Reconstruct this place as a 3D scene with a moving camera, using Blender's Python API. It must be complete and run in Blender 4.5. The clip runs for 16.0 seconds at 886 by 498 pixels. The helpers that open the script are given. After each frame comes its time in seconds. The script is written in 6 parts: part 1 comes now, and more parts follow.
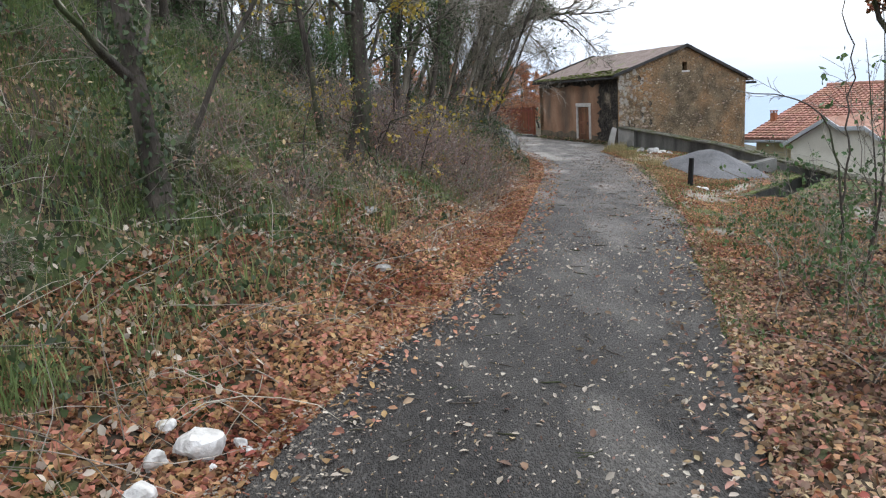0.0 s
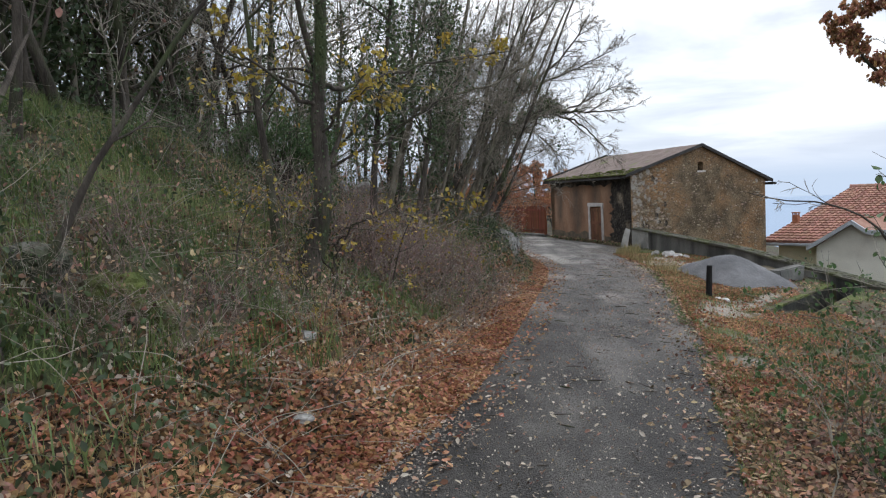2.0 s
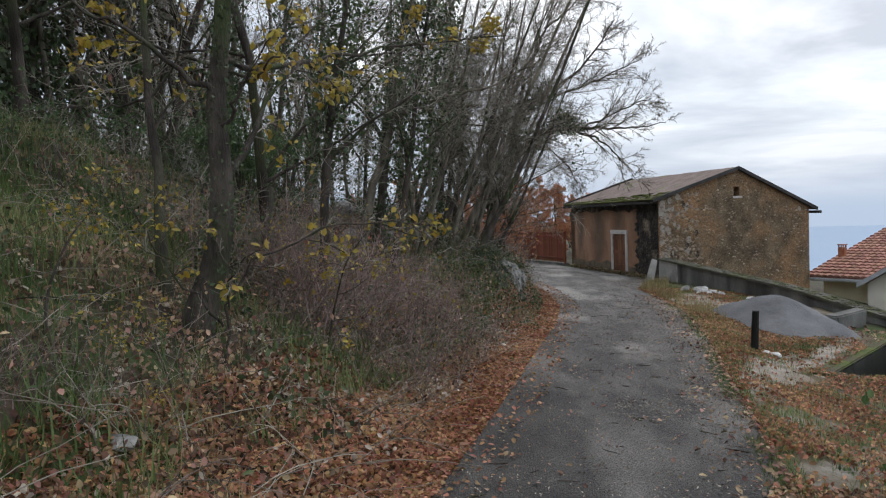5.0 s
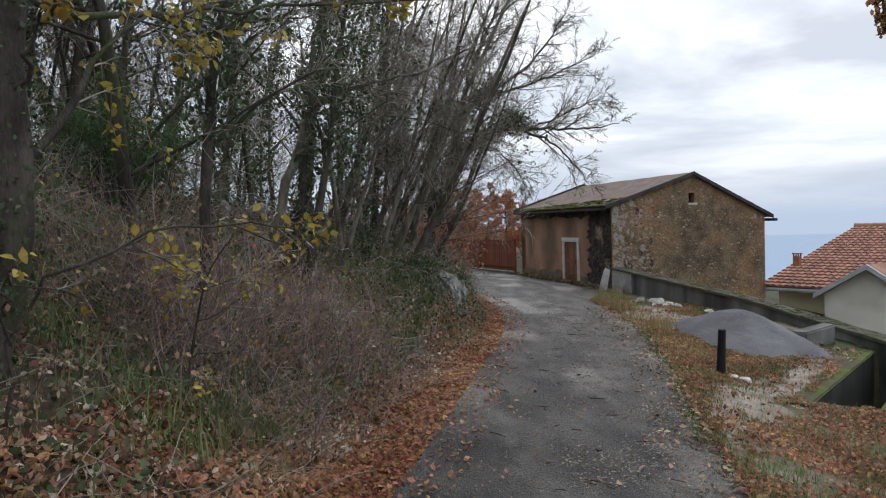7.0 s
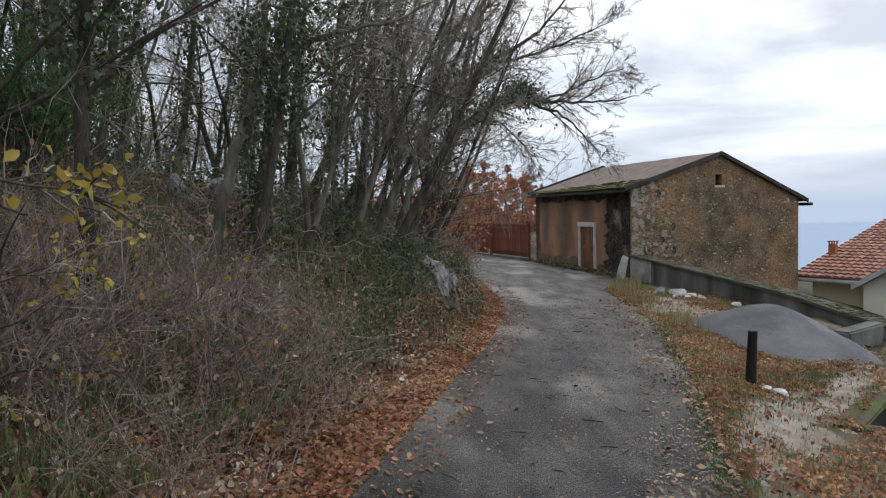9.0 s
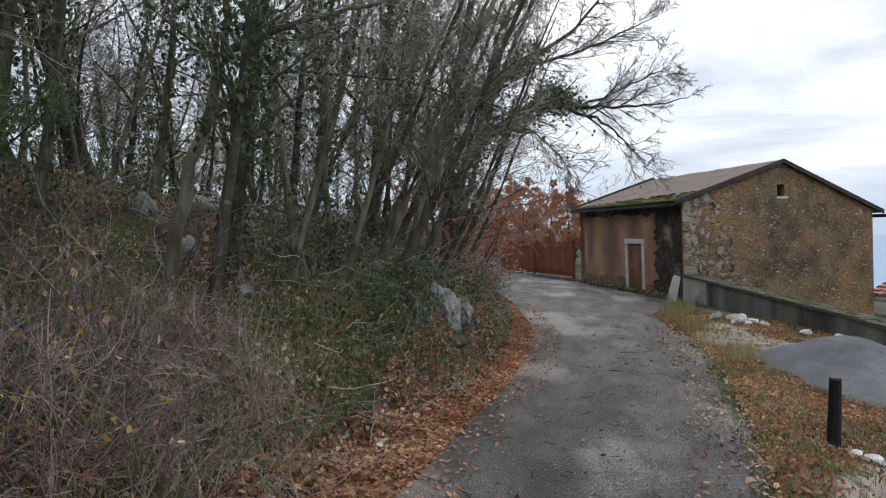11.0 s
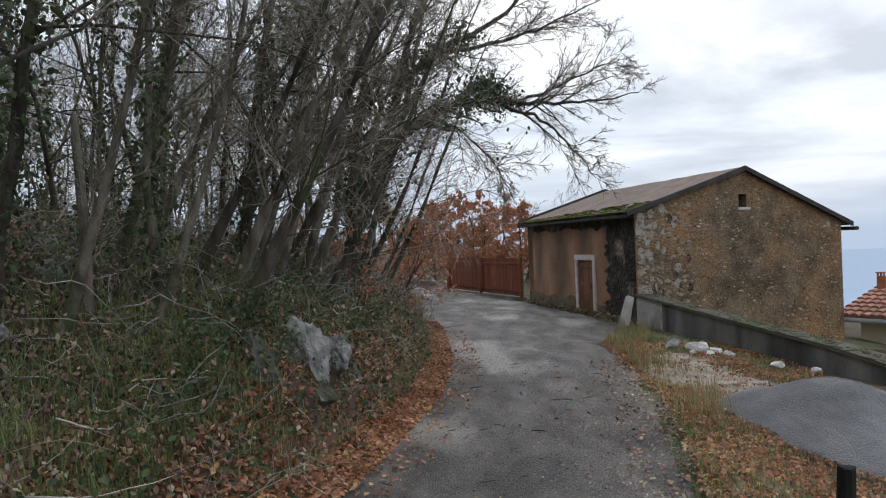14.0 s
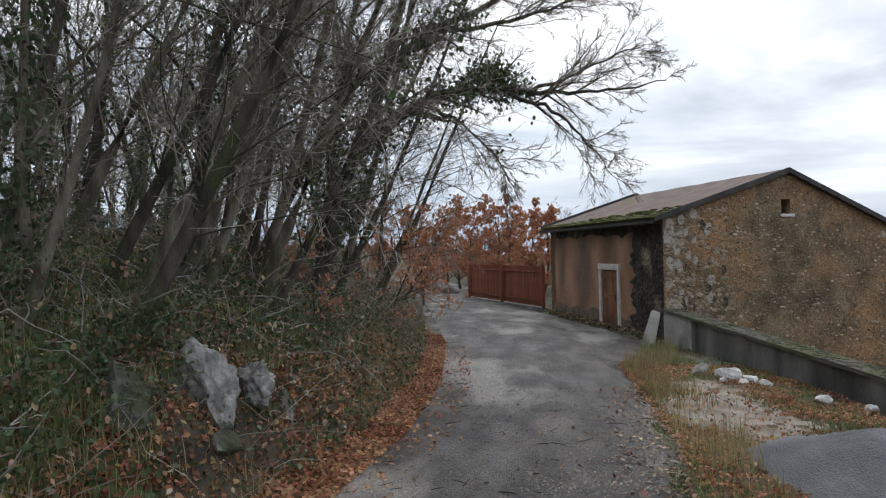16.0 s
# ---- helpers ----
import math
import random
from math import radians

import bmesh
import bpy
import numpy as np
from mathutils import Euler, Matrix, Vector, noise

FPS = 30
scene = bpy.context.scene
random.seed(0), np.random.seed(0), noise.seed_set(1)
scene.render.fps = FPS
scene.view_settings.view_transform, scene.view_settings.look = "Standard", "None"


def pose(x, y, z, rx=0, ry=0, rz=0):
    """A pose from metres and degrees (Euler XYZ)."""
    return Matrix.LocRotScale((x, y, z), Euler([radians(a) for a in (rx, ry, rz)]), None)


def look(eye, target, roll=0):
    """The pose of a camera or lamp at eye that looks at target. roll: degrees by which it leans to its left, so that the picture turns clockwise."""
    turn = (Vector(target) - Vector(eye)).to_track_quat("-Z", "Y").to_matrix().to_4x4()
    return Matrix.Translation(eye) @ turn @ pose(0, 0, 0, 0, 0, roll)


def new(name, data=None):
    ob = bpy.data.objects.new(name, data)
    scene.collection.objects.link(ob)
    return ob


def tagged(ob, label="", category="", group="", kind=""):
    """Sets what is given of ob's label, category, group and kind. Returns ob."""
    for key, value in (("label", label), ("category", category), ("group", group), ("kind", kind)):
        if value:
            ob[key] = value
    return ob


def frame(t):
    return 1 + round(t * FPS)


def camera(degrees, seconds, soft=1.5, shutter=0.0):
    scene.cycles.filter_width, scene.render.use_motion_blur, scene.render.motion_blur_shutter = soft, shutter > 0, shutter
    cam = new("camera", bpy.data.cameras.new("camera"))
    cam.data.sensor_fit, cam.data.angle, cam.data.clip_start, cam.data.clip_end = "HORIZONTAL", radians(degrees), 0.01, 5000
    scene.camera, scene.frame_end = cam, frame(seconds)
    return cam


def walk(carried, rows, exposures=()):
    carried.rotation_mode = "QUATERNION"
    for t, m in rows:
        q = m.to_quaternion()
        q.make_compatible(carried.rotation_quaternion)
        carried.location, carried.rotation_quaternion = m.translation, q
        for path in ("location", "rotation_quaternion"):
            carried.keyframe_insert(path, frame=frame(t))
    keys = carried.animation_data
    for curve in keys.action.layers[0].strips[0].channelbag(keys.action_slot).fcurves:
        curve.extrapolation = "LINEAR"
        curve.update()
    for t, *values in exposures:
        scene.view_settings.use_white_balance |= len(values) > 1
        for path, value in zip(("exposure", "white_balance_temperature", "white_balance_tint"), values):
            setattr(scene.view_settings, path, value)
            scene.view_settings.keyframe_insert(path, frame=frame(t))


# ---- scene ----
cam = camera(61.2, 16.0, soft=1.2)
PATH = [
    (0, (0.243, -0.178, 1.848), (0.201, 1.781, 1.448), -3.5),
    (0.5, (0.443, 0.192, 1.821), (0.397, 2.161, 1.479), -3.3),
    (1, (0.631, 0.565, 1.867), (0.419, 2.527, 1.543), -3.8),
    (1.5, (0.653, 1.016, 1.85), (0.475, 2.993, 1.599), -3.7),
    (2, (0.797, 1.448, 1.859), (0.718, 3.441, 1.713), -2.9),
    (2.5, (0.929, 1.855, 1.877), (0.787, 3.846, 1.753), -2.5),
    (3, (1.007, 2.286, 1.851), (0.848, 4.276, 1.732), -2.5),
    (5.5, (1.415, 4.572, 1.815), (1.288, 6.567, 1.739), -1.4),
    (6, (1.454, 4.998, 1.767), (1.396, 6.996, 1.7), -1.2),
    (6.5, (1.541, 5.403, 1.786), (1.592, 7.402, 1.741), -1.7),
    (7, (1.66, 5.809, 1.784), (1.639, 7.808, 1.718), -1.6),
    (7.5, (1.743, 6.249, 1.741), (1.719, 8.248, 1.674), -0.9),
    (8, (1.899, 6.699, 1.738), (1.984, 8.697, 1.698), -0.1),
    (8.5, (2.135, 7.081, 1.723), (2.146, 9.079, 1.648), -0.5),
    (9, (2.214, 7.505, 1.683), (2.129, 9.5, 1.579), -1.2),
    (9.5, (2.33, 7.932, 1.696), (2.2, 9.927, 1.633), -1.9),
    (12, (2.878, 10.033, 1.675), (2.63, 12.017, 1.628), -1.6),
    (12.5, (2.992, 10.461, 1.668), (2.826, 12.454, 1.634), -1.2),
    (13, (3.129, 10.874, 1.665), (2.835, 12.851, 1.596), -1.6),
    (13.5, (3.178, 11.346, 1.616), (2.928, 13.329, 1.547), -2.1),
    (14, (3.351, 11.725, 1.624), (3.228, 13.721, 1.611), -2.2),
    (14.5, (3.539, 12.144, 1.628), (3.402, 14.139, 1.627), -1.9),
    (15, (3.648, 12.589, 1.605), (3.548, 14.587, 1.611), -1.5),
    (15.5, (3.803, 13.018, 1.575), (3.734, 15.016, 1.598), -1.4),
    (16, (3.958, 13.386, 1.609), (3.734, 15.374, 1.613), -1.3),
]
EXPOSURES = [(0, 1.2), (0.5, 1.05), (1.5, 0.97), (2.5, 0.62), (5.5, 0.52), (9.5, 0.6), (13, 0.68), (14.5, 0.45), (15.5, 0.42), (16, 0.55)]
walk(cam, [(t, look(eye, target, roll)) for t, eye, target, roll in PATH], EXPOSURES)

# ---- world and sun: a bright overcast autumn sky ----
def build_world():
    world = bpy.data.worlds.new("overcast_sky")
    world.use_nodes = True
    scene.world = world
    nt = world.node_tree
    nt.nodes.clear()
    N, L = nt.nodes.new, nt.links.new
    out, bg = N("ShaderNodeOutputWorld"), N("ShaderNodeBackground")
    sky = N("ShaderNodeTexSky")
    sky.sky_type, sky.sun_disc = "NISHITA", False
    sky.sun_elevation, sky.sun_rotation = radians(38), radians(25)
    sky.air_density, sky.dust_density = 1.5, 3.0
    dim = N("ShaderNodeMixRGB"); dim.blend_type = "MULTIPLY"; dim.inputs[0].default_value = 1
    dim.inputs[2].default_value = (0.1, 0.1, 0.1, 1)
    L(sky.outputs[0], dim.inputs[1])
    co = N("ShaderNodeTexCoord")
    sep = N("ShaderNodeSeparateXYZ"); L(co.outputs["Generated"], sep.inputs[0])
    zz = N("ShaderNodeMath"); zz.operation = "MAXIMUM"; zz.inputs[1].default_value = 0.0
    L(sep.outputs[2], zz.inputs[0])
    za = N("ShaderNodeMath"); za.operation = "ADD"; za.inputs[1].default_value = 0.09; L(zz.outputs[0], za.inputs[0])
    dx = N("ShaderNodeMath"); dx.operation = "DIVIDE"; L(sep.outputs[0], dx.inputs[0]); L(za.outputs[0], dx.inputs[1])
    dy = N("ShaderNodeMath"); dy.operation = "DIVIDE"; L(sep.outputs[1], dy.inputs[0]); L(za.outputs[0], dy.inputs[1])
    com = N("ShaderNodeCombineXYZ"); L(dx.outputs[0], com.inputs[0]); L(dy.outputs[0], com.inputs[1])
    big = N("ShaderNodeTexNoise"); big.inputs["Scale"].default_value = 0.55; big.inputs["Detail"].default_value = 6
    big.inputs["Roughness"].default_value = 0.55; big.inputs["Distortion"].default_value = 0.4
    L(com.outputs[0], big.inputs["Vector"])
    shade = N("ShaderNodeValToRGB")
    e = shade.color_ramp.elements
    e[0].position, e[0].color = 0.38, (0.36, 0.42, 0.53, 1)
    e[1].position, e[1].color = 0.65, (1.12, 1.13, 1.15, 1)
    m = e.new(0.49); m.color = (0.62, 0.675, 0.77, 1)
    L(big.outputs[0], shade.inputs[0])
    # the air thickens to blue-grey towards the sea
    low = N("ShaderNodeMapRange"); low.inputs[1].default_value, low.inputs[2].default_value = 0.0, 0.21
    L(sep.outputs[2], low.inputs[0])
    hz = N("ShaderNodeMixRGB"); hz.inputs[1].default_value = (0.34, 0.44, 0.585, 1)
    L(low.outputs[0], hz.inputs[0]); L(shade.outputs[0], hz.inputs[2])
    mix = N("ShaderNodeMixRGB"); mix.inputs[0].default_value = 0.9
    L(dim.outputs[0], mix.inputs[1]); L(hz.outputs[0], mix.inputs[2])
    L(mix.outputs[0], bg.inputs[0]); bg.inputs[1].default_value = 1.0
    L(bg.outputs[0], out.inputs[0])


build_world()
sun = new("sun", bpy.data.lights.new("sun", "SUN"))
sun.data.energy, sun.data.angle, sun.data.color = 0.8, radians(25), (1.0, 0.96, 0.9)
sun.matrix_world = look((0, 0, 30), (-9, -17, 0))


# ---- materials ----
def mat(name, a, b, scale=3.0, rough=0.85, bump=0.3, fine=40.0, c=None, spread=(0.35, 0.65), island=0.0, rand=0.0, metal=0.0, stretch=(1, 1, 1), thin=False, c_at=(0.55, 0.7), depth=0.02, cells=0.0, along_y=None, cell_mix=0.4):
    """Two colours mixed by noise at a large and a fine scale, an optional third in patches, with fine relief."""
    m = bpy.data.materials.new(name)
    m.use_nodes = True
    nt = m.node_tree
    N, L = nt.nodes.new, nt.links.new
    p = nt.nodes["Principled BSDF"]
    co = N("ShaderNodeTexCoord")
    mp = N("ShaderNodeMapping"); mp.inputs["Scale"].default_value = stretch
    L(co.outputs["Object"], mp.inputs[0])
    n1 = N("ShaderNodeTexNoise"); n1.inputs["Scale"].default_value = scale; n1.inputs["Detail"].default_value = 6
    n2 = N("ShaderNodeTexNoise"); n2.inputs["Scale"].default_value = fine; n2.inputs["Detail"].default_value = 3
    L(mp.outputs[0], n1.inputs["Vector"]); L(mp.outputs[0], n2.inputs["Vector"])
    r1 = N("ShaderNodeMapRange"); r1.inputs[1].default_value, r1.inputs[2].default_value = spread
    L(n1.outputs[0], r1.inputs[0])
    mx = N("ShaderNodeMixRGB"); mx.inputs[1].default_value, mx.inputs[2].default_value = (*a, 1), (*b, 1)
    L(r1.outputs[0], mx.inputs[0])
    last = mx.outputs[0]
    if c:
        n3 = N("ShaderNodeTexNoise"); n3.inputs["Scale"].default_value = scale * 0.45; n3.inputs["Detail"].default_value = 8
        n3.noise_dimensions = "4D"; n3.inputs["W"].default_value = 3.0
        L(mp.outputs[0], n3.inputs["Vector"])
        r3 = N("ShaderNodeMapRange"); r3.inputs[1].default_value, r3.inputs[2].default_value = c_at
        L(n3.outputs[0], r3.inputs[0])
        m3 = N("ShaderNodeMixRGB"); m3.inputs[2].default_value = (*c, 1)
        L(r3.outputs[0], m3.inputs[0]); L(last, m3.inputs[1]); last = m3.outputs[0]
    hv = N("ShaderNodeHueSaturation")
    r2 = N("ShaderNodeMapRange"); r2.inputs[3].default_value, r2.inputs[4].default_value = 0.6, 1.4
    L(n2.outputs[0], r2.inputs[0])
    val = r2.outputs[0]
    if island or rand:
        if island:
            g = N("ShaderNodeNewGeometry"); src, k = g.outputs["Random Per Island"], island
        else:
            g = N("ShaderNodeObjectInfo"); src, k = g.outputs["Random"], rand
        ri = N("ShaderNodeMapRange"); ri.inputs[3].default_value, ri.inputs[4].default_value = 1 - k, 1 + k
        L(src, ri.inputs[0])
        mu = N("ShaderNodeMath"); mu.operation = "MULTIPLY"; L(val, mu.inputs[0]); L(ri.outputs[0], mu.inputs[1]); val = mu.outputs[0]
        hs = N("ShaderNodeMapRange"); hs.inputs[3].default_value, hs.inputs[4].default_value = 0.5 - 0.05 * k, 0.5 + 0.05 * k
        wn = N("ShaderNodeTexWhiteNoise"); wn.noise_dimensions = "1D"; L(src, wn.inputs["W"])
        L(wn.outputs["Value"], hs.inputs[0]); L(hs.outputs[0], hv.inputs["Hue"])
    relief = n2.outputs[0]
    if cells:
        vo = N("ShaderNodeTexVoronoi"); vo.inputs["Scale"].default_value = cells
        L(mp.outputs[0], vo.inputs["Vector"])
        sc = N("ShaderNodeSeparateColor"); L(vo.outputs["Color"], sc.inputs[0])
        rc = N("ShaderNodeMapRange"); rc.inputs[3].default_value, rc.inputs[4].default_value = 1 - cell_mix, 1 + cell_mix
        L(sc.outputs[0], rc.inputs[0])
        mc = N("ShaderNodeMath"); mc.operation = "MULTIPLY"; L(val, mc.inputs[0]); L(rc.outputs[0], mc.inputs[1]); val = mc.outputs[0]
        rd = N("ShaderNodeMapRange"); rd.inputs[1].default_value, rd.inputs[2].default_value = 0.15, 0.6
        rd.inputs[3].default_value, rd.inputs[4].default_value = 1.0, 0.0
        L(vo.outputs["Distance"], rd.inputs[0])
        ad = N("ShaderNodeMath"); ad.operation = "ADD"; L(rd.outputs[0], ad.inputs[0]); L(n2.outputs[0], ad.inputs[1]); relief = ad.outputs[0]
    # optional value factor that changes along y, its edge broken by noise
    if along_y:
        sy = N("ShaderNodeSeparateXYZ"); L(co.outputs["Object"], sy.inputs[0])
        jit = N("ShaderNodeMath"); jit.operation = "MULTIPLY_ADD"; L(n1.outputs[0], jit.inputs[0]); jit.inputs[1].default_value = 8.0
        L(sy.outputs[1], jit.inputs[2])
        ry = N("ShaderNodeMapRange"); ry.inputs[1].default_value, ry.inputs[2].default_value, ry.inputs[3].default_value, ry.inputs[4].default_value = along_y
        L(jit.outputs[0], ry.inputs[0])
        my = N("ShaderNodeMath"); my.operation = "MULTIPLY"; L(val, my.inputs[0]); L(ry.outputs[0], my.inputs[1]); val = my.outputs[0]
    L(val, hv.inputs["Value"]); L(last, hv.inputs["Color"])
    L(hv.outputs[0], p.inputs["Base Color"])
    p.inputs["Roughness"].default_value = rough
    p.inputs["Metallic"].default_value = metal
    p.inputs["Specular IOR Level"].default_value = 0.35
    if bump:
        bp = N("ShaderNodeBump"); bp.inputs["Strength"].default_value = bump; bp.inputs["Distance"].default_value = depth
        L(relief, bp.inputs["Height"]); L(bp.outputs[0], p.inputs["Normal"])
    if thin:
        tr = N("ShaderNodeBsdfTranslucent"); L(hv.outputs[0], tr.inputs[0])
        ms = N("ShaderNodeMixShader"); ms.inputs[0].default_value = 0.3
        L(p.outputs[0], ms.inputs[1]); L(tr.outputs[0], ms.inputs[2])
        L(ms.outputs[0], nt.nodes["Material Output"].inputs[0])
    return m


# asphalt value rises along the lane, from 0.52 at the start to 2.05
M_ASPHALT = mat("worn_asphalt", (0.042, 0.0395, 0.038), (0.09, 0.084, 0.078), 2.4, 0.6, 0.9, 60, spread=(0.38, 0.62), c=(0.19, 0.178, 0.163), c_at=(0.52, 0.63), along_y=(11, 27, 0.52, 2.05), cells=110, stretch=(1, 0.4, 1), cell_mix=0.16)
M_SOIL = mat("leafy_soil", (0.03, 0.024, 0.017), (0.09, 0.066, 0.045), 2.5, 0.95, 0.8, 30, c=(0.05, 0.075, 0.022), c_at=(0.5, 0.62))
M_VERGE = mat("verge_soil", (0.075, 0.06, 0.034), (0.13, 0.105, 0.066), 2.0, 0.95, 0.8, 30, c=(0.27, 0.25, 0.22), c_at=(0.54, 0.66))
M_GRIT = mat("pale_grit", (0.19, 0.165, 0.135), (0.34, 0.30, 0.255), 3.0, 0.95, 0.8, 40, c=(0.17, 0.12, 0.08))
M_LEAF = mat("fallen_oak_leaves", (0.25, 0.108, 0.056), (0.44, 0.25, 0.142), 1.3, 0.6, 0.0, 20, island=0.65, thin=True)
M_LEAF_DULL = mat("old_fallen_leaves", (0.14, 0.08, 0.05), (0.41, 0.285, 0.19), 1.6, 0.65, 0.0, 20, island=0.8, thin=True)
M_LEAF_PALE = mat("pale_dry_leaves", (0.45, 0.38, 0.30), (0.58, 0.52, 0.44), 1.3, 0.6, 0.0, 20, island=0.3, thin=True)
M_YELLOW = mat("yellow_autumn_leaves", (0.34, 0.24, 0.03), (0.43, 0.34, 0.08), 2, 0.55, 0.0, 20, island=0.35, thin=True)
M_RED = mat("red_autumn_leaves", (0.42, 0.17, 0.085), (0.54, 0.29, 0.16), 1, 0.6, 0.0, 20, island=0.4, thin=True)
M_IVY = mat("dark_ivy_leaves", (0.042, 0.066, 0.03), (0.10, 0.135, 0.062), 2, 0.45, 0.0, 20, island=0.45, thin=True)
M_GREEN = mat("green_shrub_leaves", (0.055, 0.10, 0.036), (0.10, 0.16, 0.06), 2, 0.5, 0.0, 20, island=0.45, thin=True)
M_GRASS = mat("meadow_grass", (0.075, 0.12, 0.036), (0.20, 0.25, 0.10), 0.6, 0.7, 0.0, 20, island=0.45, thin=True)
M_DRY = mat("dry_grass", (0.24, 0.19, 0.09), (0.35, 0.30, 0.16), 0.6, 0.75, 0.0, 20, island=0.4, thin=True)
M_BARK = mat("grey_bark", (0.08, 0.068, 0.05), (0.24, 0.213, 0.165), 7, 0.95, 1.0, 60, c=(0.07, 0.082, 0.035), c_at=(0.5, 0.64), stretch=(1, 1, 0.3))
M_BARK_DARK = mat("dark_bark", (0.034, 0.028, 0.022), (0.105, 0.088, 0.072), 7, 0.95, 1.0, 60, c=(0.055, 0.068, 0.028), c_at=(0.5, 0.64), stretch=(1, 1, 0.3))
M_TWIG = mat("grey_brown_twigs", (0.14, 0.12, 0.094), (0.36, 0.325, 0.27), 2, 0.85, 0.0, 30, island=0.4)
M_TWIG_RED = mat("purple_brown_twigs", (0.16, 0.108, 0.094), (0.33, 0.25, 0.222), 2, 0.85, 0.0, 30, island=0.4)
M_DEAD = mat("grey_dead_wood", (0.13, 0.118, 0.105), (0.42, 0.39, 0.36), 2, 0.9, 0.3, 40, island=0.4)
M_LIME = mat("limestone", (0.13, 0.128, 0.12), (0.35, 0.343, 0.322), 7, 0.9, 1.0, 26, c=(0.065, 0.07, 0.04), c_at=(0.58, 0.7))
M_MOSSY_ROCK = mat("mossy_limestone", (0.08, 0.078, 0.068), (0.19, 0.185, 0.165), 6, 0.95, 1.0, 22, c=(0.05, 0.056, 0.032), c_at=(0.46, 0.62))
M_WHITE_ROCK = mat("white_limestone", (0.42, 0.41, 0.39), (0.68, 0.67, 0.65), 7, 0.8, 0.8, 25, island=0.08)
M_GRAVEL = mat("grey_gravel", (0.135, 0.137, 0.145), (0.21, 0.212, 0.22), 1.6, 0.9, 1.0, 60)
M_CONCRETE = mat("stained_concrete", (0.10, 0.10, 0.094), (0.24, 0.234, 0.216), 1.6, 0.9, 0.5, 40, c=(0.04, 0.04, 0.036), c_at=(0.48, 0.66), stretch=(1, 1, 0.35))
M_COPING = mat("mossy_coping", (0.055, 0.062, 0.03), (0.11, 0.115, 0.055), 5, 1.0, 1.0, 60, c=(0.12, 0.113, 0.095), c_at=(0.42, 0.58))
M_DARK_CONCRETE = mat("dark_concrete", (0.018, 0.018, 0.015), (0.05, 0.05, 0.042), 3, 0.6, 0.6, 40, c=(0.035, 0.05, 0.015), stretch=(1, 1, 0.35))
M_CONCRETE_PALE = mat("pale_concrete", (0.36, 0.35, 0.32), (0.50, 0.48, 0.45), 2.5, 0.9, 0.5, 40, c=(0.16, 0.16, 0.14))
M_MOSS = mat("moss", (0.06, 0.08, 0.022), (0.13, 0.155, 0.042), 5, 1.0, 1.0, 60, c=(0.10, 0.085, 0.055), c_at=(0.44, 0.6))
M_ROOF_MOSS = mat("bright_roof_moss", (0.10, 0.12, 0.036), (0.18, 0.20, 0.065), 5, 1.0, 1.0, 60, c=(0.12, 0.10, 0.06), c_at=(0.56, 0.7))
M_PLASTER = mat("ochre_plaster", (0.098, 0.077, 0.05), (0.24, 0.178, 0.112), 1.9, 0.95, 1.0, 34, c=(0.34, 0.198, 0.1), c_at=(0.44, 0.64), cells=34, stretch=(1, 1, 0.8), depth=0.014, cell_mix=0.38)
M_DAMP = mat("damp_green_plaster", (0.10, 0.085, 0.062), (0.19, 0.145, 0.10), 3, 0.95, 0.6, 25, c=(0.045, 0.06, 0.025))
M_PATCH = mat("pale_old_render", (0.30, 0.27, 0.23), (0.42, 0.39, 0.34), 5, 0.95, 0.6, 30)
M_PLASTER_RED = mat("reddish_plaster", (0.24, 0.128, 0.075), (0.37, 0.22, 0.14), 1.6, 0.95, 0.6, 22, c=(0.12, 0.09, 0.066), c_at=(0.48, 0.68), stretch=(1, 1, 0.5))
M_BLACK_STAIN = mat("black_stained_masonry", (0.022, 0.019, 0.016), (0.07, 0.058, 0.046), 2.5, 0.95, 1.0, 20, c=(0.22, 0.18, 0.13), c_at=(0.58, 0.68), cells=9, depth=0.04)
M_STONE = mat("rubble_stone", (0.20, 0.145, 0.10), (0.38, 0.31, 0.235), 3, 0.9, 0.8, 25, rand=0.4)
M_STONE_JOINED = mat("small_rubble_stone", (0.15, 0.11, 0.075), (0.36, 0.29, 0.215), 3, 0.9, 0.8, 25, island=0.6)
M_ROOF = mat("grey_roof_sheet", (0.125, 0.09, 0.078), (0.195, 0.147, 0.127), 2.5, 0.85, 0.6, 40, c=(0.11, 0.15, 0.03), c_at=(0.6, 0.72))
M_ROOF_EDGE = mat("dark_roof_edge", (0.035, 0.033, 0.032), (0.07, 0.066, 0.062), 4, 0.8, 0.4, 40)
M_FRAME = mat("whitewashed_stone", (0.52, 0.49, 0.45), (0.66, 0.63, 0.59), 6, 0.85, 0.4, 40, c=(0.25, 0.22, 0.19), c_at=(0.6, 0.75))
M_DOOR = mat("weathered_brown_wood", (0.13, 0.055, 0.028), (0.24, 0.11, 0.057), 4, 0.8, 0.5, 50, c=(0.05, 0.03, 0.02), stretch=(1, 1, 0.2), rand=0.15)
M_TILE = mat("terracotta_tiles", (0.28, 0.135, 0.098), (0.40, 0.23, 0.175), 1.5, 0.85, 0.3, 30, rand=0.25)
M_TILE_JOINED = mat("terracotta_tiles_rest", (0.28, 0.135, 0.098), (0.40, 0.23, 0.175), 1.5, 0.85, 0.3, 30, island=0.25)
M_YELLOW_WALL = mat("cream_render", (0.70, 0.62, 0.40), (0.78, 0.70, 0.48), 1, 0.9, 0.2, 60)
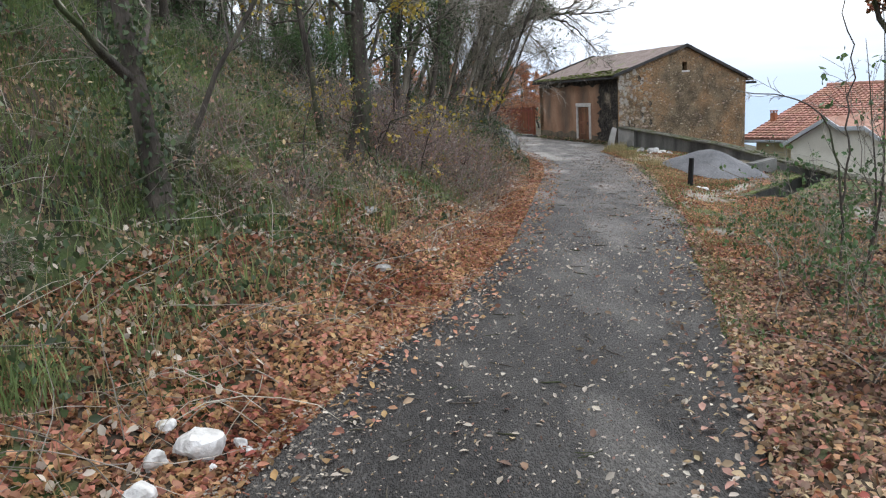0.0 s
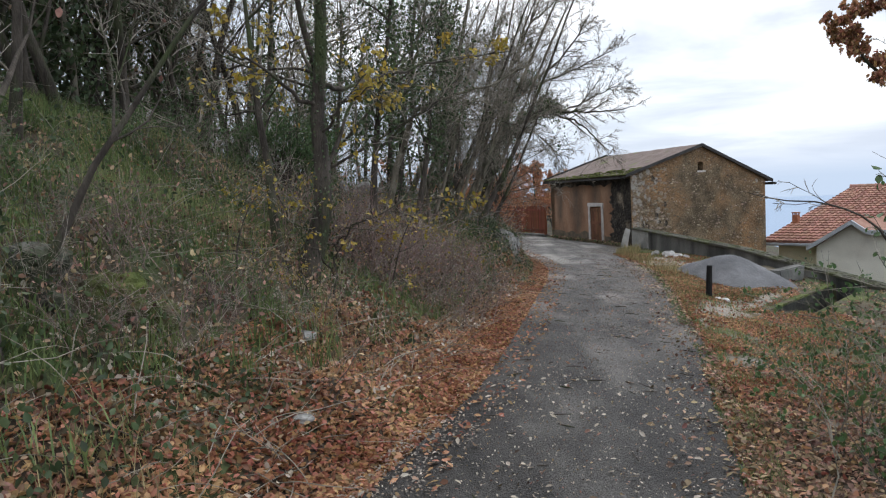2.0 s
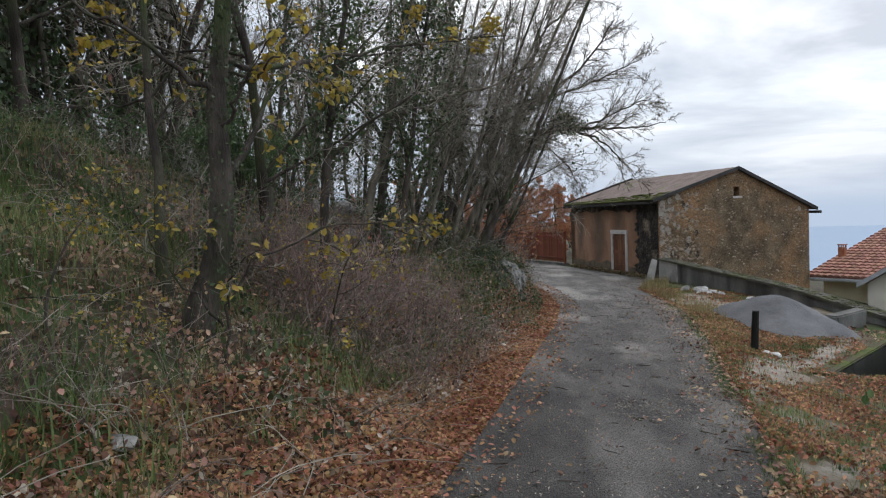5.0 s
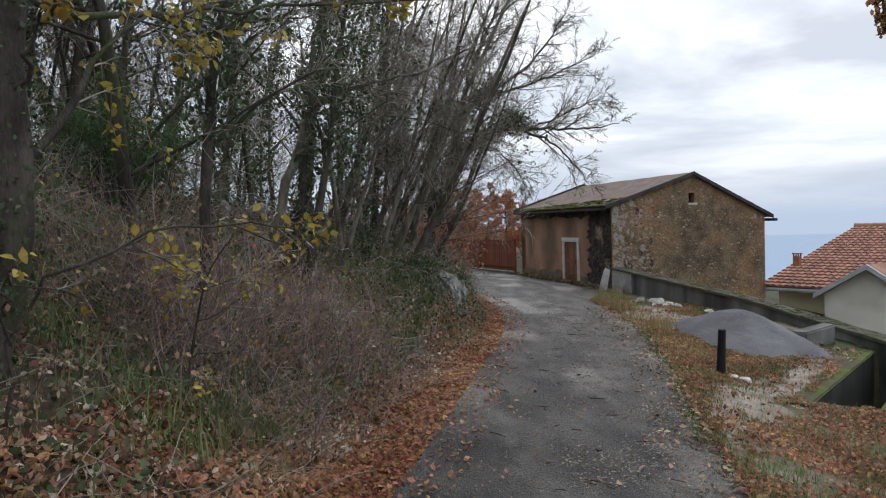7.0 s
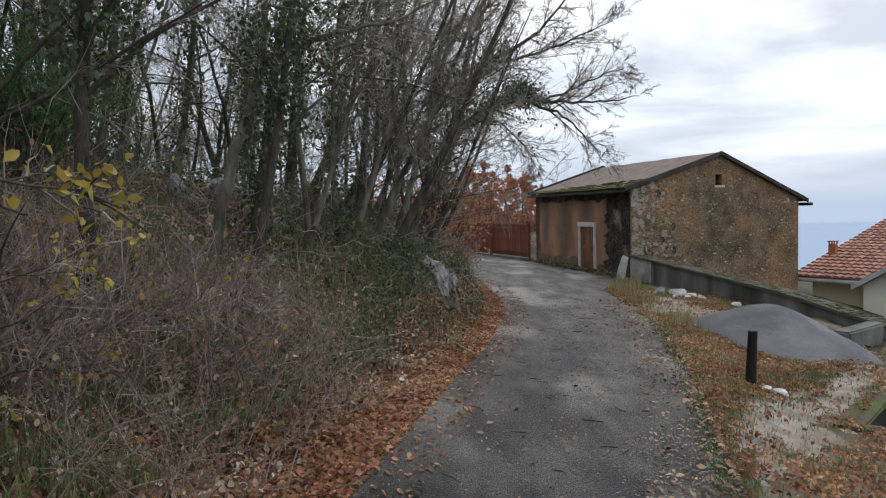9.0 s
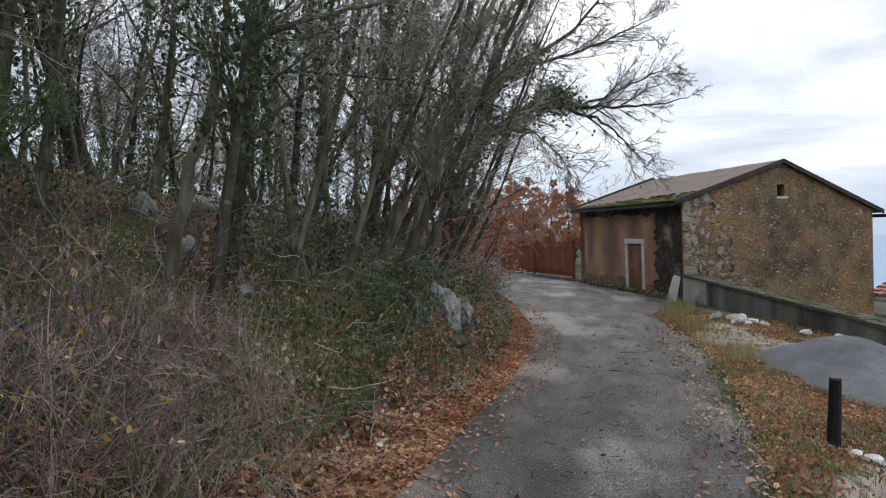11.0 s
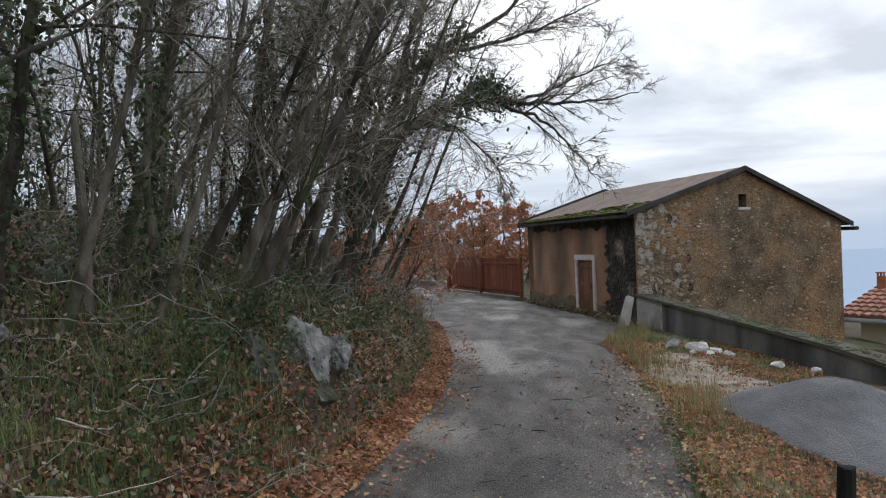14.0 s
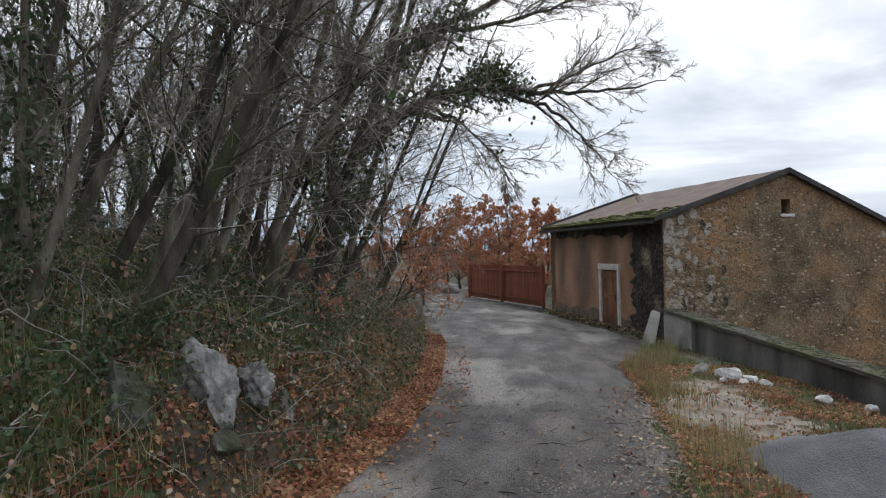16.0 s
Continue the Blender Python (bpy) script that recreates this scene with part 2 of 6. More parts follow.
M_GREY_WALL = mat("grey_render", (0.66, 0.63, 0.54), (0.76, 0.73, 0.64), 1, 0.9, 0.2, 60, c=(0.48, 0.45, 0.38))
M_ZINC = mat("zinc_flashing", (0.42, 0.45, 0.48), (0.55, 0.58, 0.61), 2, 0.5, 0.1, 40, metal=0.3)
M_RUST = mat("rust_red_slats", (0.16, 0.05, 0.028), (0.25, 0.085, 0.045), 3, 0.8, 0.3, 40, rand=0.25, stretch=(1, 1, 0.3))
M_POST = mat("blackened_wood", (0.006, 0.0055, 0.0055), (0.016, 0.015, 0.014), 6, 0.95, 0.6, 50, stretch=(1, 1, 0.2))
M_BRICK = mat("old_red_brick", (0.26, 0.09, 0.05), (0.36, 0.16, 0.09), 4, 0.9, 0.5, 40)
# the haze over the sea is mixed into its base colour
M_SEA = mat("grey_blue_sea", (0.29, 0.375, 0.49), (0.305, 0.39, 0.505), 0.01, 0.9, 0.0, 1.0)
M_DARK = mat("unlit_inside", (0.01, 0.009, 0.008), (0.02, 0.018, 0.016), 4, 0.95, 0.0, 30)
M_PLASTIC = mat("pale_green_plastic", (0.35, 0.55, 0.48), (0.55, 0.72, 0.66), 6, 0.35, 0.3, 30, thin=True)
M_PAPER = mat("pale_litter", (0.62, 0.62, 0.60), (0.78, 0.78, 0.76), 6, 0.6, 0.3, 30)


# ---- geometry helpers ----
def np_mesh(name, verts, faces, material, smooth=False):
    """A mesh from arrays; faces is one (n, 3) or (n, 4) array or a list of such."""
    me = bpy.data.meshes.new(name)
    if not isinstance(faces, list):
        faces = [faces]
    faces = [np.asarray(f, dtype=np.int32) for f in faces if len(f)]
    verts = np.asarray(verts, dtype=np.float32)
    me.vertices.add(len(verts))
    me.vertices.foreach_set("co", verts.ravel())
    loops = np.concatenate([f.ravel() for f in faces])
    sizes = np.concatenate([np.full(len(f), f.shape[1], dtype=np.int32) for f in faces])
    me.loops.add(len(loops))
    me.loops.foreach_set("vertex_index", loops)
    me.polygons.add(len(sizes))
    starts = np.concatenate([[0], np.cumsum(sizes)[:-1]]).astype(np.int32)
    me.polygons.foreach_set("loop_start", starts)
    if smooth:
        me.polygons.foreach_set("use_smooth", np.ones(len(sizes), dtype=bool))
    me.update(calc_edges=True)
    me.validate()
    me.materials.append(material)
    return me


def link(name, me, parent=None, label=""):
    ob = new(name, me)
    if parent:
        ob.parent = parent
    if label:
        ob["label"] = label
    return ob


def part(name, bm, material, parent=None, label="", smooth=False):
    me = bpy.data.meshes.new(name)
    if smooth:
        for f in bm.faces:
            f.smooth = True
    bm.to_mesh(me)
    bm.free()
    me.materials.append(material)
    return link(name, me, parent, label)


def thing(name, label, category, group="", at=(0, 0, 0), turn=0.0):
    ob = new(name)
    ob.matrix_world = Matrix.Translation(at) @ Matrix.Rotation(turn, 4, "Z")
    return tagged(ob, label, category, group)


def box(bm, x0, x1, y0, y1, z0, z1, bevel=0.0):
    r = bmesh.ops.create_cube(bm, size=1)
    vs = r["verts"]
    for v in vs:
        v.co = Vector((x0 + (v.co.x + 0.5) * (x1 - x0), y0 + (v.co.y + 0.5) * (y1 - y0), z0 + (v.co.z + 0.5) * (z1 - z0)))
    if bevel:
        es = list({e for v in vs for e in v.link_edges})
        bmesh.ops.bevel(bm, geom=es, offset=bevel, segments=2, affect="EDGES")
    return bm


def boxed(*a, bevel=0.0):
    return box(bmesh.new(), *a, bevel=bevel)


def prism(points, depth_vec):
    """A solid from a polygon of 3D points pushed along a vector."""
    bm = bmesh.new()
    a = [bm.verts.new(p) for p in points]
    d = Vector(depth_vec)
    b = [bm.verts.new(Vector(p) + d) for p in points]
    bm.faces.new(a[::-1])
    bm.faces.new(b)
    n = len(a)
    for i in range(n):
        bm.faces.new((a[i], a[(i + 1) % n], b[(i + 1) % n], b[i]))
    bmesh.ops.recalc_face_normals(bm, faces=bm.faces)
    return bm


def rock(seed, sx, sy, sz, sub=3, rough=0.35):
    """A broken stone: a ball cut by planes, then roughened."""
    bm = bmesh.new()
    bmesh.ops.create_icosphere(bm, subdivisions=sub, radius=1)
    r = random.Random(seed)
    cuts = []
    for i in range(9):
        n = Vector((r.gauss(0, 1), r.gauss(0, 1), r.gauss(0, 1))).normalized()
        cuts.append((n, r.uniform(0.5, 0.9)))
    for v in bm.verts:
        d = v.co.normalized()
        v.co = d * min([1.05] + [h / n.dot(d) for n, h in cuts if n.dot(d) > 0.2])
        rough_here = rough * 0.35
        n = noise.noise(v.co * 1.3 + Vector((seed * 7.1, 0, 0))) * rough_here + noise.noise(v.co * 4.5 + Vector((0, seed * 3.3, 0))) * rough_here * 0.6
        c = v.co * (1 + n)
        v.co = Vector((c.x * sx, c.y * sy, c.z * sz))
    return bm


def tubes(polys, radii, sides):
    """Tapered tubes along polylines of one length: polys (n, k, 3), radii (n, k)."""
    polys, radii = np.asarray(polys, float), np.asarray(radii, float)
    n, k, _ = polys.shape
    tan = np.empty_like(polys)
    tan[:, 1:-1] = polys[:, 2:] - polys[:, :-2]
    tan[:, 0], tan[:, -1] = polys[:, 1] - polys[:, 0], polys[:, -1] - polys[:, -2]
    tan /= np.linalg.norm(tan, axis=2, keepdims=True) + 1e-9
    ref = np.where(np.abs(tan[:, :, 2:3]) > 0.9, np.array([1.0, 0, 0]), np.array([0, 0, 1.0]))
    u = np.cross(tan, ref)
    u /= np.linalg.norm(u, axis=2, keepdims=True) + 1e-9
    v = np.cross(tan, u)
    ang = np.arange(sides) * 2 * math.pi / sides
    ring = u[:, :, None, :] * np.cos(ang)[None, None, :, None] + v[:, :, None, :] * np.sin(ang)[None, None, :, None]
    verts = (polys[:, :, None, :] + ring * radii[:, :, None, None]).reshape(-1, 3)
    i, j, s = np.meshgrid(np.arange(n), np.arange(k - 1), np.arange(sides), indexing="ij")
    b = (i * k + j) * sides
    quads = np.stack([b + s, b + (s + 1) % sides, b + sides + (s + 1) % sides, b + sides + s], -1).reshape(-1, 4)
    return verts, quads


class Wood:
    """Collects branches by their number of points and builds them as one mesh."""

    def __init__(self):
        self.sets = {}

    def add(self, pts, rad, sides):
        self.sets.setdefault((len(pts), sides), []).append((pts, rad))

    def mesh(self, name, material):
        vs, fs, off = [], [], 0
        for (k, sides), items in self.sets.items():
            v, f = tubes([p for p, r in items], [r for p, r in items], sides)
            vs.append(v)
            fs.append(f + off)
            off += len(v)
        return np_mesh(name, np.concatenate(vs), np.concatenate(fs), material, True)


def limb(rng, start, direction, length, k, wander, lift):
    """A wandering polyline of k points."""
    pts = [np.asarray(start, float)]
    d = np.asarray(direction, float)
    d = d / np.linalg.norm(d)
    step = length / (k - 1)
    for _ in range(k - 1):
        d = d + rng.normal(0, wander, 3) + np.array([0, 0, lift])
        d = d / np.linalg.norm(d)
        pts.append(pts[-1] + d * step)
    return np.array(pts)


def sprout(rng, pts, lo, angle):
    """A place and a direction at which a side branch leaves a polyline."""
    k = len(pts) - 1
    f = rng.uniform(lo, 1.0) * k
    i = min(int(f), k - 1)
    p = pts[i] + (pts[i + 1] - pts[i]) * (f - i)
    t = pts[i + 1] - pts[i]
    t = t / (np.linalg.norm(t) + 1e-9)
    side = rng.normal(0, 1, 3)
    side = side - t * (side @ t)
    side = side / (np.linalg.norm(side) + 1e-9)
    return p, t * math.cos(angle) + side * math.sin(angle), f / k


# a broad leaf, folded along its middle: six points, four triangles
LEAF_V = np.array([(0, -0.5, 0), (0.32, -0.1, 0.10), (0.22, 0.28, 0.06), (0, 0.5, -0.02), (-0.22, 0.28, 0.06), (-0.32, -0.1, 0.10)])
LEAF_F = np.array([(0, 1, 2, 3), (0, 3, 4, 5)])
# a slim grass blade
BLADE_V = np.array([(-0.5, 0, 0), (0.5, 0, 0), (0.35, 0.16, 0.55), (-0.35, 0.16, 0.55), (0, 0.5, 1.0)])


def rotations(rng, n, flat):
    """Random rotation matrices; flat near 0 lies on the ground, 1 turns any way."""
    yaw, tilt, spin = rng.uniform(0, 2 * math.pi, n), rng.normal(0, 1, n) * flat * 1.2, rng.normal(0, 1, n) * flat * 1.2
    cz, sz, cx, sx, cy, sy = np.cos(yaw), np.sin(yaw), np.cos(tilt), np.sin(tilt), np.cos(spin), np.sin(spin)
    o, l = np.zeros(n), np.ones(n)
    rz = np.stack([cz, -sz, o, sz, cz, o, o, o, l], 1).reshape(-1, 3, 3)
    rx = np.stack([l, o, o, o, cx, -sx, o, sx, cx], 1).reshape(-1, 3, 3)
    ry = np.stack([cy, o, sy, o, l, o, -sy, o, cy], 1).reshape(-1, 3, 3)
    return rz @ rx @ ry


def leaf_mesh(name, rng, places, size, flat, material, normals=None, slim=1.0):
    places = np.asarray(places, float)
    n = len(places)
    s = size * rng.uniform(0.6, 1.35, n)
    shape = LEAF_V * np.array([slim, 1, 1])
    v = np.einsum("nij,kj->nki", rotations(rng, n, flat), shape) * s[:, None, None] * np.array([1, 1, 1])
    v = v + places[:, None, :]
    f = (np.arange(n)[:, None, None] * 6 + LEAF_F[None]).reshape(-1, 4)
    return np_mesh(name, v.reshape(-1, 3), f, material)


def blade_mesh(name, rng, places, height, width, material, lean=0.5):
    places = np.asarray(places, float)
    n = len(places)
    h = height * rng.uniform(0.45, 1.3, n)
    yaw = rng.uniform(0, 2 * math.pi, n)
    l = rng.uniform(0.1, 1.0, n) * lean * 2
    b = np.repeat(BLADE_V[None], n, 0)
    x = b[:, :, 0] * width
    y = b[:, :, 1] * (h * l)[:, None]
    z = b[:, :, 2] * h[:, None]
    c, s = np.cos(yaw)[:, None], np.sin(yaw)[:, None]
    v = np.stack([x * c - y * s, x * s + y * c, z], -1) + places[:, None, :]
    base = np.arange(n)[:, None] * 5
    quads = base + np.array([[0, 1, 2, 3]])
    tris = base + np.array([[3, 2, 4]])
    return np_mesh(name, v.reshape(-1, 3), [quads, tris], material)


# ---- the lie of the land ----
EDGE_Y = [-6, 0, 3, 4.5, 5.8, 8.4, 10, 12, 13.5, 16, 18, 20.8, 23.8, 26.3, 27.2, 28.6, 30.4, 33, 38, 40, 47, 55, 70]
EDGE_L = [-3.2, -1.7, -0.95, -0.6, -0.1, 0.62, 0.92, 1.26, 1.5, 1.9, 2.25, 2.55, 2.55, 2.33, 2.23, 2.1, 1.78, 1.3, 0.41, 0.05, -1.2, -3.0, -7.0]
EDGE_R = [-0.6, 0.75, 1.75, 2.15, 2.5, 3.1, 3.48, 3.85, 4.12, 4.65, 4.98, 5.38, 5.45, 5.42, 5.75, 6.1, 6.45, 5.95, 4.4, 3.95, 2.6, 0.8, -3.2]
BANK_D = [-50, 0, 0.35, 0.9, 1.5, 2.8, 5, 9, 16, 30, 60, 200]
BANK_H = [0, 0, 0.08, 0.34, 0.72, 1.32, 2.05, 3.1, 4.7, 7.2, 11, 24]
WALL_A, WALL_B = np.array([6.9, 30.3]), np.array([11.0, 12.0])
PIT_C, PIT_DIR = np.array([7.9, 16.9]), np.array([0.59, 0.807])
PIT_N = np.array([0.807, -0.59])


def left_edge(y):
    return np.interp(y, EDGE_Y, EDGE_L)


def right_edge(y):
    return np.interp(y, EDGE_Y, EDGE_R)


def wobble(x, y):
    return (np.sin(x * 1.7 + y * 0.6) * np.cos(y * 1.3 - x * 0.5) + 0.5 * np.sin(x * 3.9 - y * 2.3) * np.cos(y * 3.1 + 1.0)
            + 0.25 * np.sin(x * 8.3 + y * 5.1) * np.sin(y * 7.7 - x * 3.3))


def land(x, y):
    """The ground's height: a road that leans to the valley, a bank uphill of it and a yard that falls away past the wall."""
    x, y = np.asarray(x, float), np.asarray(y, float)
    xs, ys = np.clip(x, -6, 12), np.clip(y, -8, 60)
    z = 0.111 - 0.0507 * xs - 0.0101 * ys
    d = left_edge(y) - x
    fade = np.clip(d / 0.8, 0, 1)
    near = np.interp(y, [-10, 2, 6, 10, 12, 17, 18.6, 27, 33, 45, 60], [0.7, 0.8, 1.0, 0.95, 0.62, 0.55, 1.15, 1.3, 1.0, 0.55, 0.4])
    far = np.interp(y, [-10, 2, 6, 13, 18, 28, 45, 60], [0.9, 1.05, 1.35, 1.25, 1.0, 0.8, 0.5, 0.4])
    k = np.clip((d - 2.0) / 3.0, 0, 1)
    z = z + np.interp(d, BANK_D, BANK_H) * (near * (1 - k) + far * k) + wobble(x, y) * 0.09 * fade
    # a low rock step in the bank by the leaning trees
    step = np.clip((d - 0.3) / 0.4, 0, 1)
    step = step * step * (3 - 2 * step) * (1 - 0.75 * np.clip((d - 0.9) / 1.2, 0, 1))
    z = z + 0.46 * step * np.interp(y, [16.2, 17.6, 24, 30], [0, 1, 0.8, 0.3])
    r = x - right_edge(y)
    z = z + wobble(x * 1.3, y * 1.1) * 0.035 * np.clip(r / 0.5, 0, 1)
    # the verge dips a little below the road
    z = z - 0.19 * np.clip((r - 0.25) / 0.9, 0, 1) * np.interp(y, [8.5, 12, 18.5, 22], [0, 1, 1, 0])
    # a low leafy bank beside the start of the walk
    z = z + 0.28 * np.clip(r - 0.6, 0, 2) * np.interp(y, [-8, 4, 7.5, 9.5], [1, 1, 0.6, 0])
    # behind the wall the slope drops to the neighbour's yard and the sea
    t = (y - WALL_A[1]) / (WALL_B[1] - WALL_A[1])
    wx = WALL_A[0] + t * (WALL_B[0] - WALL_A[0])
    q = np.where(y < 30.3, x - wx - 0.15, x - 6.2 - (y - 30.3) * 0.1)
    q = np.where(y < 12, x - 11 - (12 - y) * 0.5, q)
    drop = np.interp(q, [0, 0.12, 1.5, 6, 25, 60, 300], [0, 1.2, 2.4, 3.7, 6.5, 16, 90])
    drop = np.where(y > 30.3, np.interp(q, [0, 7, 25, 60, 300], [0, 0.6, 5.5, 16, 90]), drop)
    z = z - drop
    return z


def land_z(x, y):
    return float(land(np.array([x]), np.array([y]))[0])


def in_pit(x, y, grow=0.0):
    u = (x - PIT_C[0]) * PIT_DIR[0] + (y - PIT_C[1]) * PIT_DIR[1]
    v = (x - PIT_C[0]) * PIT_N[0] + (y - PIT_C[1]) * PIT_N[1]
    return (np.abs(u) < 2.65 + grow) & (np.abs(v) < 0.36 + grow)


def in_grit(x, y):
    """Bare pale patches on the verge."""
    rag = wobble(x * 1.4, y * 1.4) * 0.3 + np.random.default_rng(3).normal(0, 0.28, np.shape(x))
    return (((x - 6.35) / 0.75) ** 2 + ((y - 23.2) / 2.0) ** 2 < 1 + rag) | (((x - 5.15 - 0.55 * (y - 14.6)) / 0.42) ** 2 + ((y - 14.6) / 1.7) ** 2 < 1 + rag * 2) | (((x - 6.9 - 0.62 * (y - 17.0)) / 0.3) ** 2 + ((y - 17.0) / 1.6) ** 2 < 1 + rag)


def axis(breaks):
    out = []
    for a, b, s in breaks:
        out.extend(np.arange(a, b, s))
    out.append(breaks[-1][1])
    return np.array(out)


def build_ground():
    xs = axis([(-260, -60, 20), (-60, -14, 2.0), (-14, -4, 0.35), (-4, 12, 0.12), (12, 30, 0.8), (30, 90, 6), (90, 300, 30)])
    ys = axis([(-120, -20, 10), (-20, -4, 1.0), (-4, 28, 0.13), (28, 50, 0.3), (50, 90, 2), (90, 300, 20)])
    X, Y = np.meshgrid(xs, ys, indexing="ij")
    Z = land(X, Y)
    onroad = (X > left_edge(Y) + 0.05) & (X < right_edge(Y) - 0.05) & (Y < 69)
    Z = np.where(onroad, Z - 0.05, Z)
    Z = np.where(in_pit(X, Y, 0.12), Z - 1.9, Z)
    V = np.stack([X, Y, Z], -1).reshape(-1, 3)
    nx, ny = X.shape
    i, j = np.meshgrid(np.arange(nx - 1), np.arange(ny - 1), indexing="ij")
    a = i * ny + j
    F = np.stack([a, a + ny, a + ny + 1, a + 1], -1).reshape(-1, 4)
    me = np_mesh("ground", V, F, M_SOIL, True)
    me.materials.append(M_VERGE)
    cx, cy = X[:-1, :-1] + 0.06, Y[:-1, :-1] + 0.06
    spread = 3.4 + wobble(cx, cy) * 0.5
    verge = ((cx > left_edge(cy) - 0.1) & (cy > 7.5 + wobble(cx, cy)) & (cy < 34) & (cx - right_edge(cy) < spread)).astype(np.int32).ravel()
    me.materials.append(M_GRIT)
    grit = in_grit(cx, cy)
    verge = np.where(grit.ravel() & (verge > 0), 2, verge).astype(np.int32)
    me.polygons.foreach_set("material_index", verge)
    tagged(link("ground", me), "leaf-strewn soil bank and gravelly verge beside the road", "ground", kind="structure")


def build_road():
    ys = np.arange(-6, 68, 0.12)
    us = np.linspace(0, 1, 37)
    Y, U = np.meshgrid(ys, us, indexing="ij")
    ragged_l = 0.06 * np.sin(ys * 3.1) + 0.05 * np.sin(ys * 7.7 + 1) + 0.03 * np.sin(ys * 17.0)
    ragged_r = 0.06 * np.sin(ys * 2.7 + 2) + 0.05 * np.sin(ys * 6.9) + 0.03 * np.sin(ys * 15.0)
    l, r = (left_edge(ys) + ragged_l)[:, None], (right_edge(ys) + ragged_r)[:, None]
    X = l + (r - l) * U
    Z = 0.111 - 0.0507 * np.clip(X, -6, 12) - 0.0101 * np.clip(Y, -8, 60)
    Z = Z + 0.018 * np.sin(U * math.pi) - 0.012 * np.exp(-((U - 0.3) / 0.09) ** 2) - 0.012 * np.exp(-((U - 0.74) / 0.09) ** 2) + wobble(X, Y) * 0.002
    Z = Z + 0.015 - 0.05 * (np.minimum(U, 1 - U) < 0.01)
    V = np.stack([X, Y, Z], -1).reshape(-1, 3)
    n, k = X.shape
    i, j = np.meshgrid(np.arange(n - 1), np.arange(k - 1), indexing="ij")
    a = i * k + j
    F = np.stack([a, a + 1, a + k + 1, a + k], -1).reshape(-1, 4)
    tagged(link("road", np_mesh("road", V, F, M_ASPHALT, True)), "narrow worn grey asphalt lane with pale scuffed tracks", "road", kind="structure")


def build_sea():
    bm = bmesh.new()
    bmesh.ops.create_circle(bm, cap_ends=True, radius=4600, segments=96)
    for v in bm.verts:
        v.co.z = -110
    tagged(part("water", bm, M_SEA), "hazy grey-blue sea far below", "sea", kind="structure")


build_ground()
build_road()
build_sea()


# ---- the old barn ----
BARN = dict(at=(6.98, 30.6, 0.0), turn=0.29, W=6.0, L=7.9, left=2.24, ridge=3.23, right=1.83, mid=3.08, base=-3.4, t=0.45)


def roof_z(u):
    b = BARN
    return float(np.interp(u, [-1, 0, b["mid"], b["W"], b["W"] + 1],
                           [b["left"] - (b["ridge"] - b["left"]) / b["mid"], b["left"], b["ridge"], b["right"], b["right"] - (b["ridge"] - b["right"]) / (b["W"] - b["mid"])]))


def wall_pieces(polys, depth):
    bm = bmesh.new()
    for pts in polys:
        one = prism(pts, depth)
        me = bpy.data.meshes.new("tmp")
        one.to_mesh(me)
        one.free()
        bm.from_mesh(me)
        bpy.data.meshes.remove(me)
    bmesh.ops.remove_doubles(bm, verts=bm.verts, dist=0.0005)
    return bm


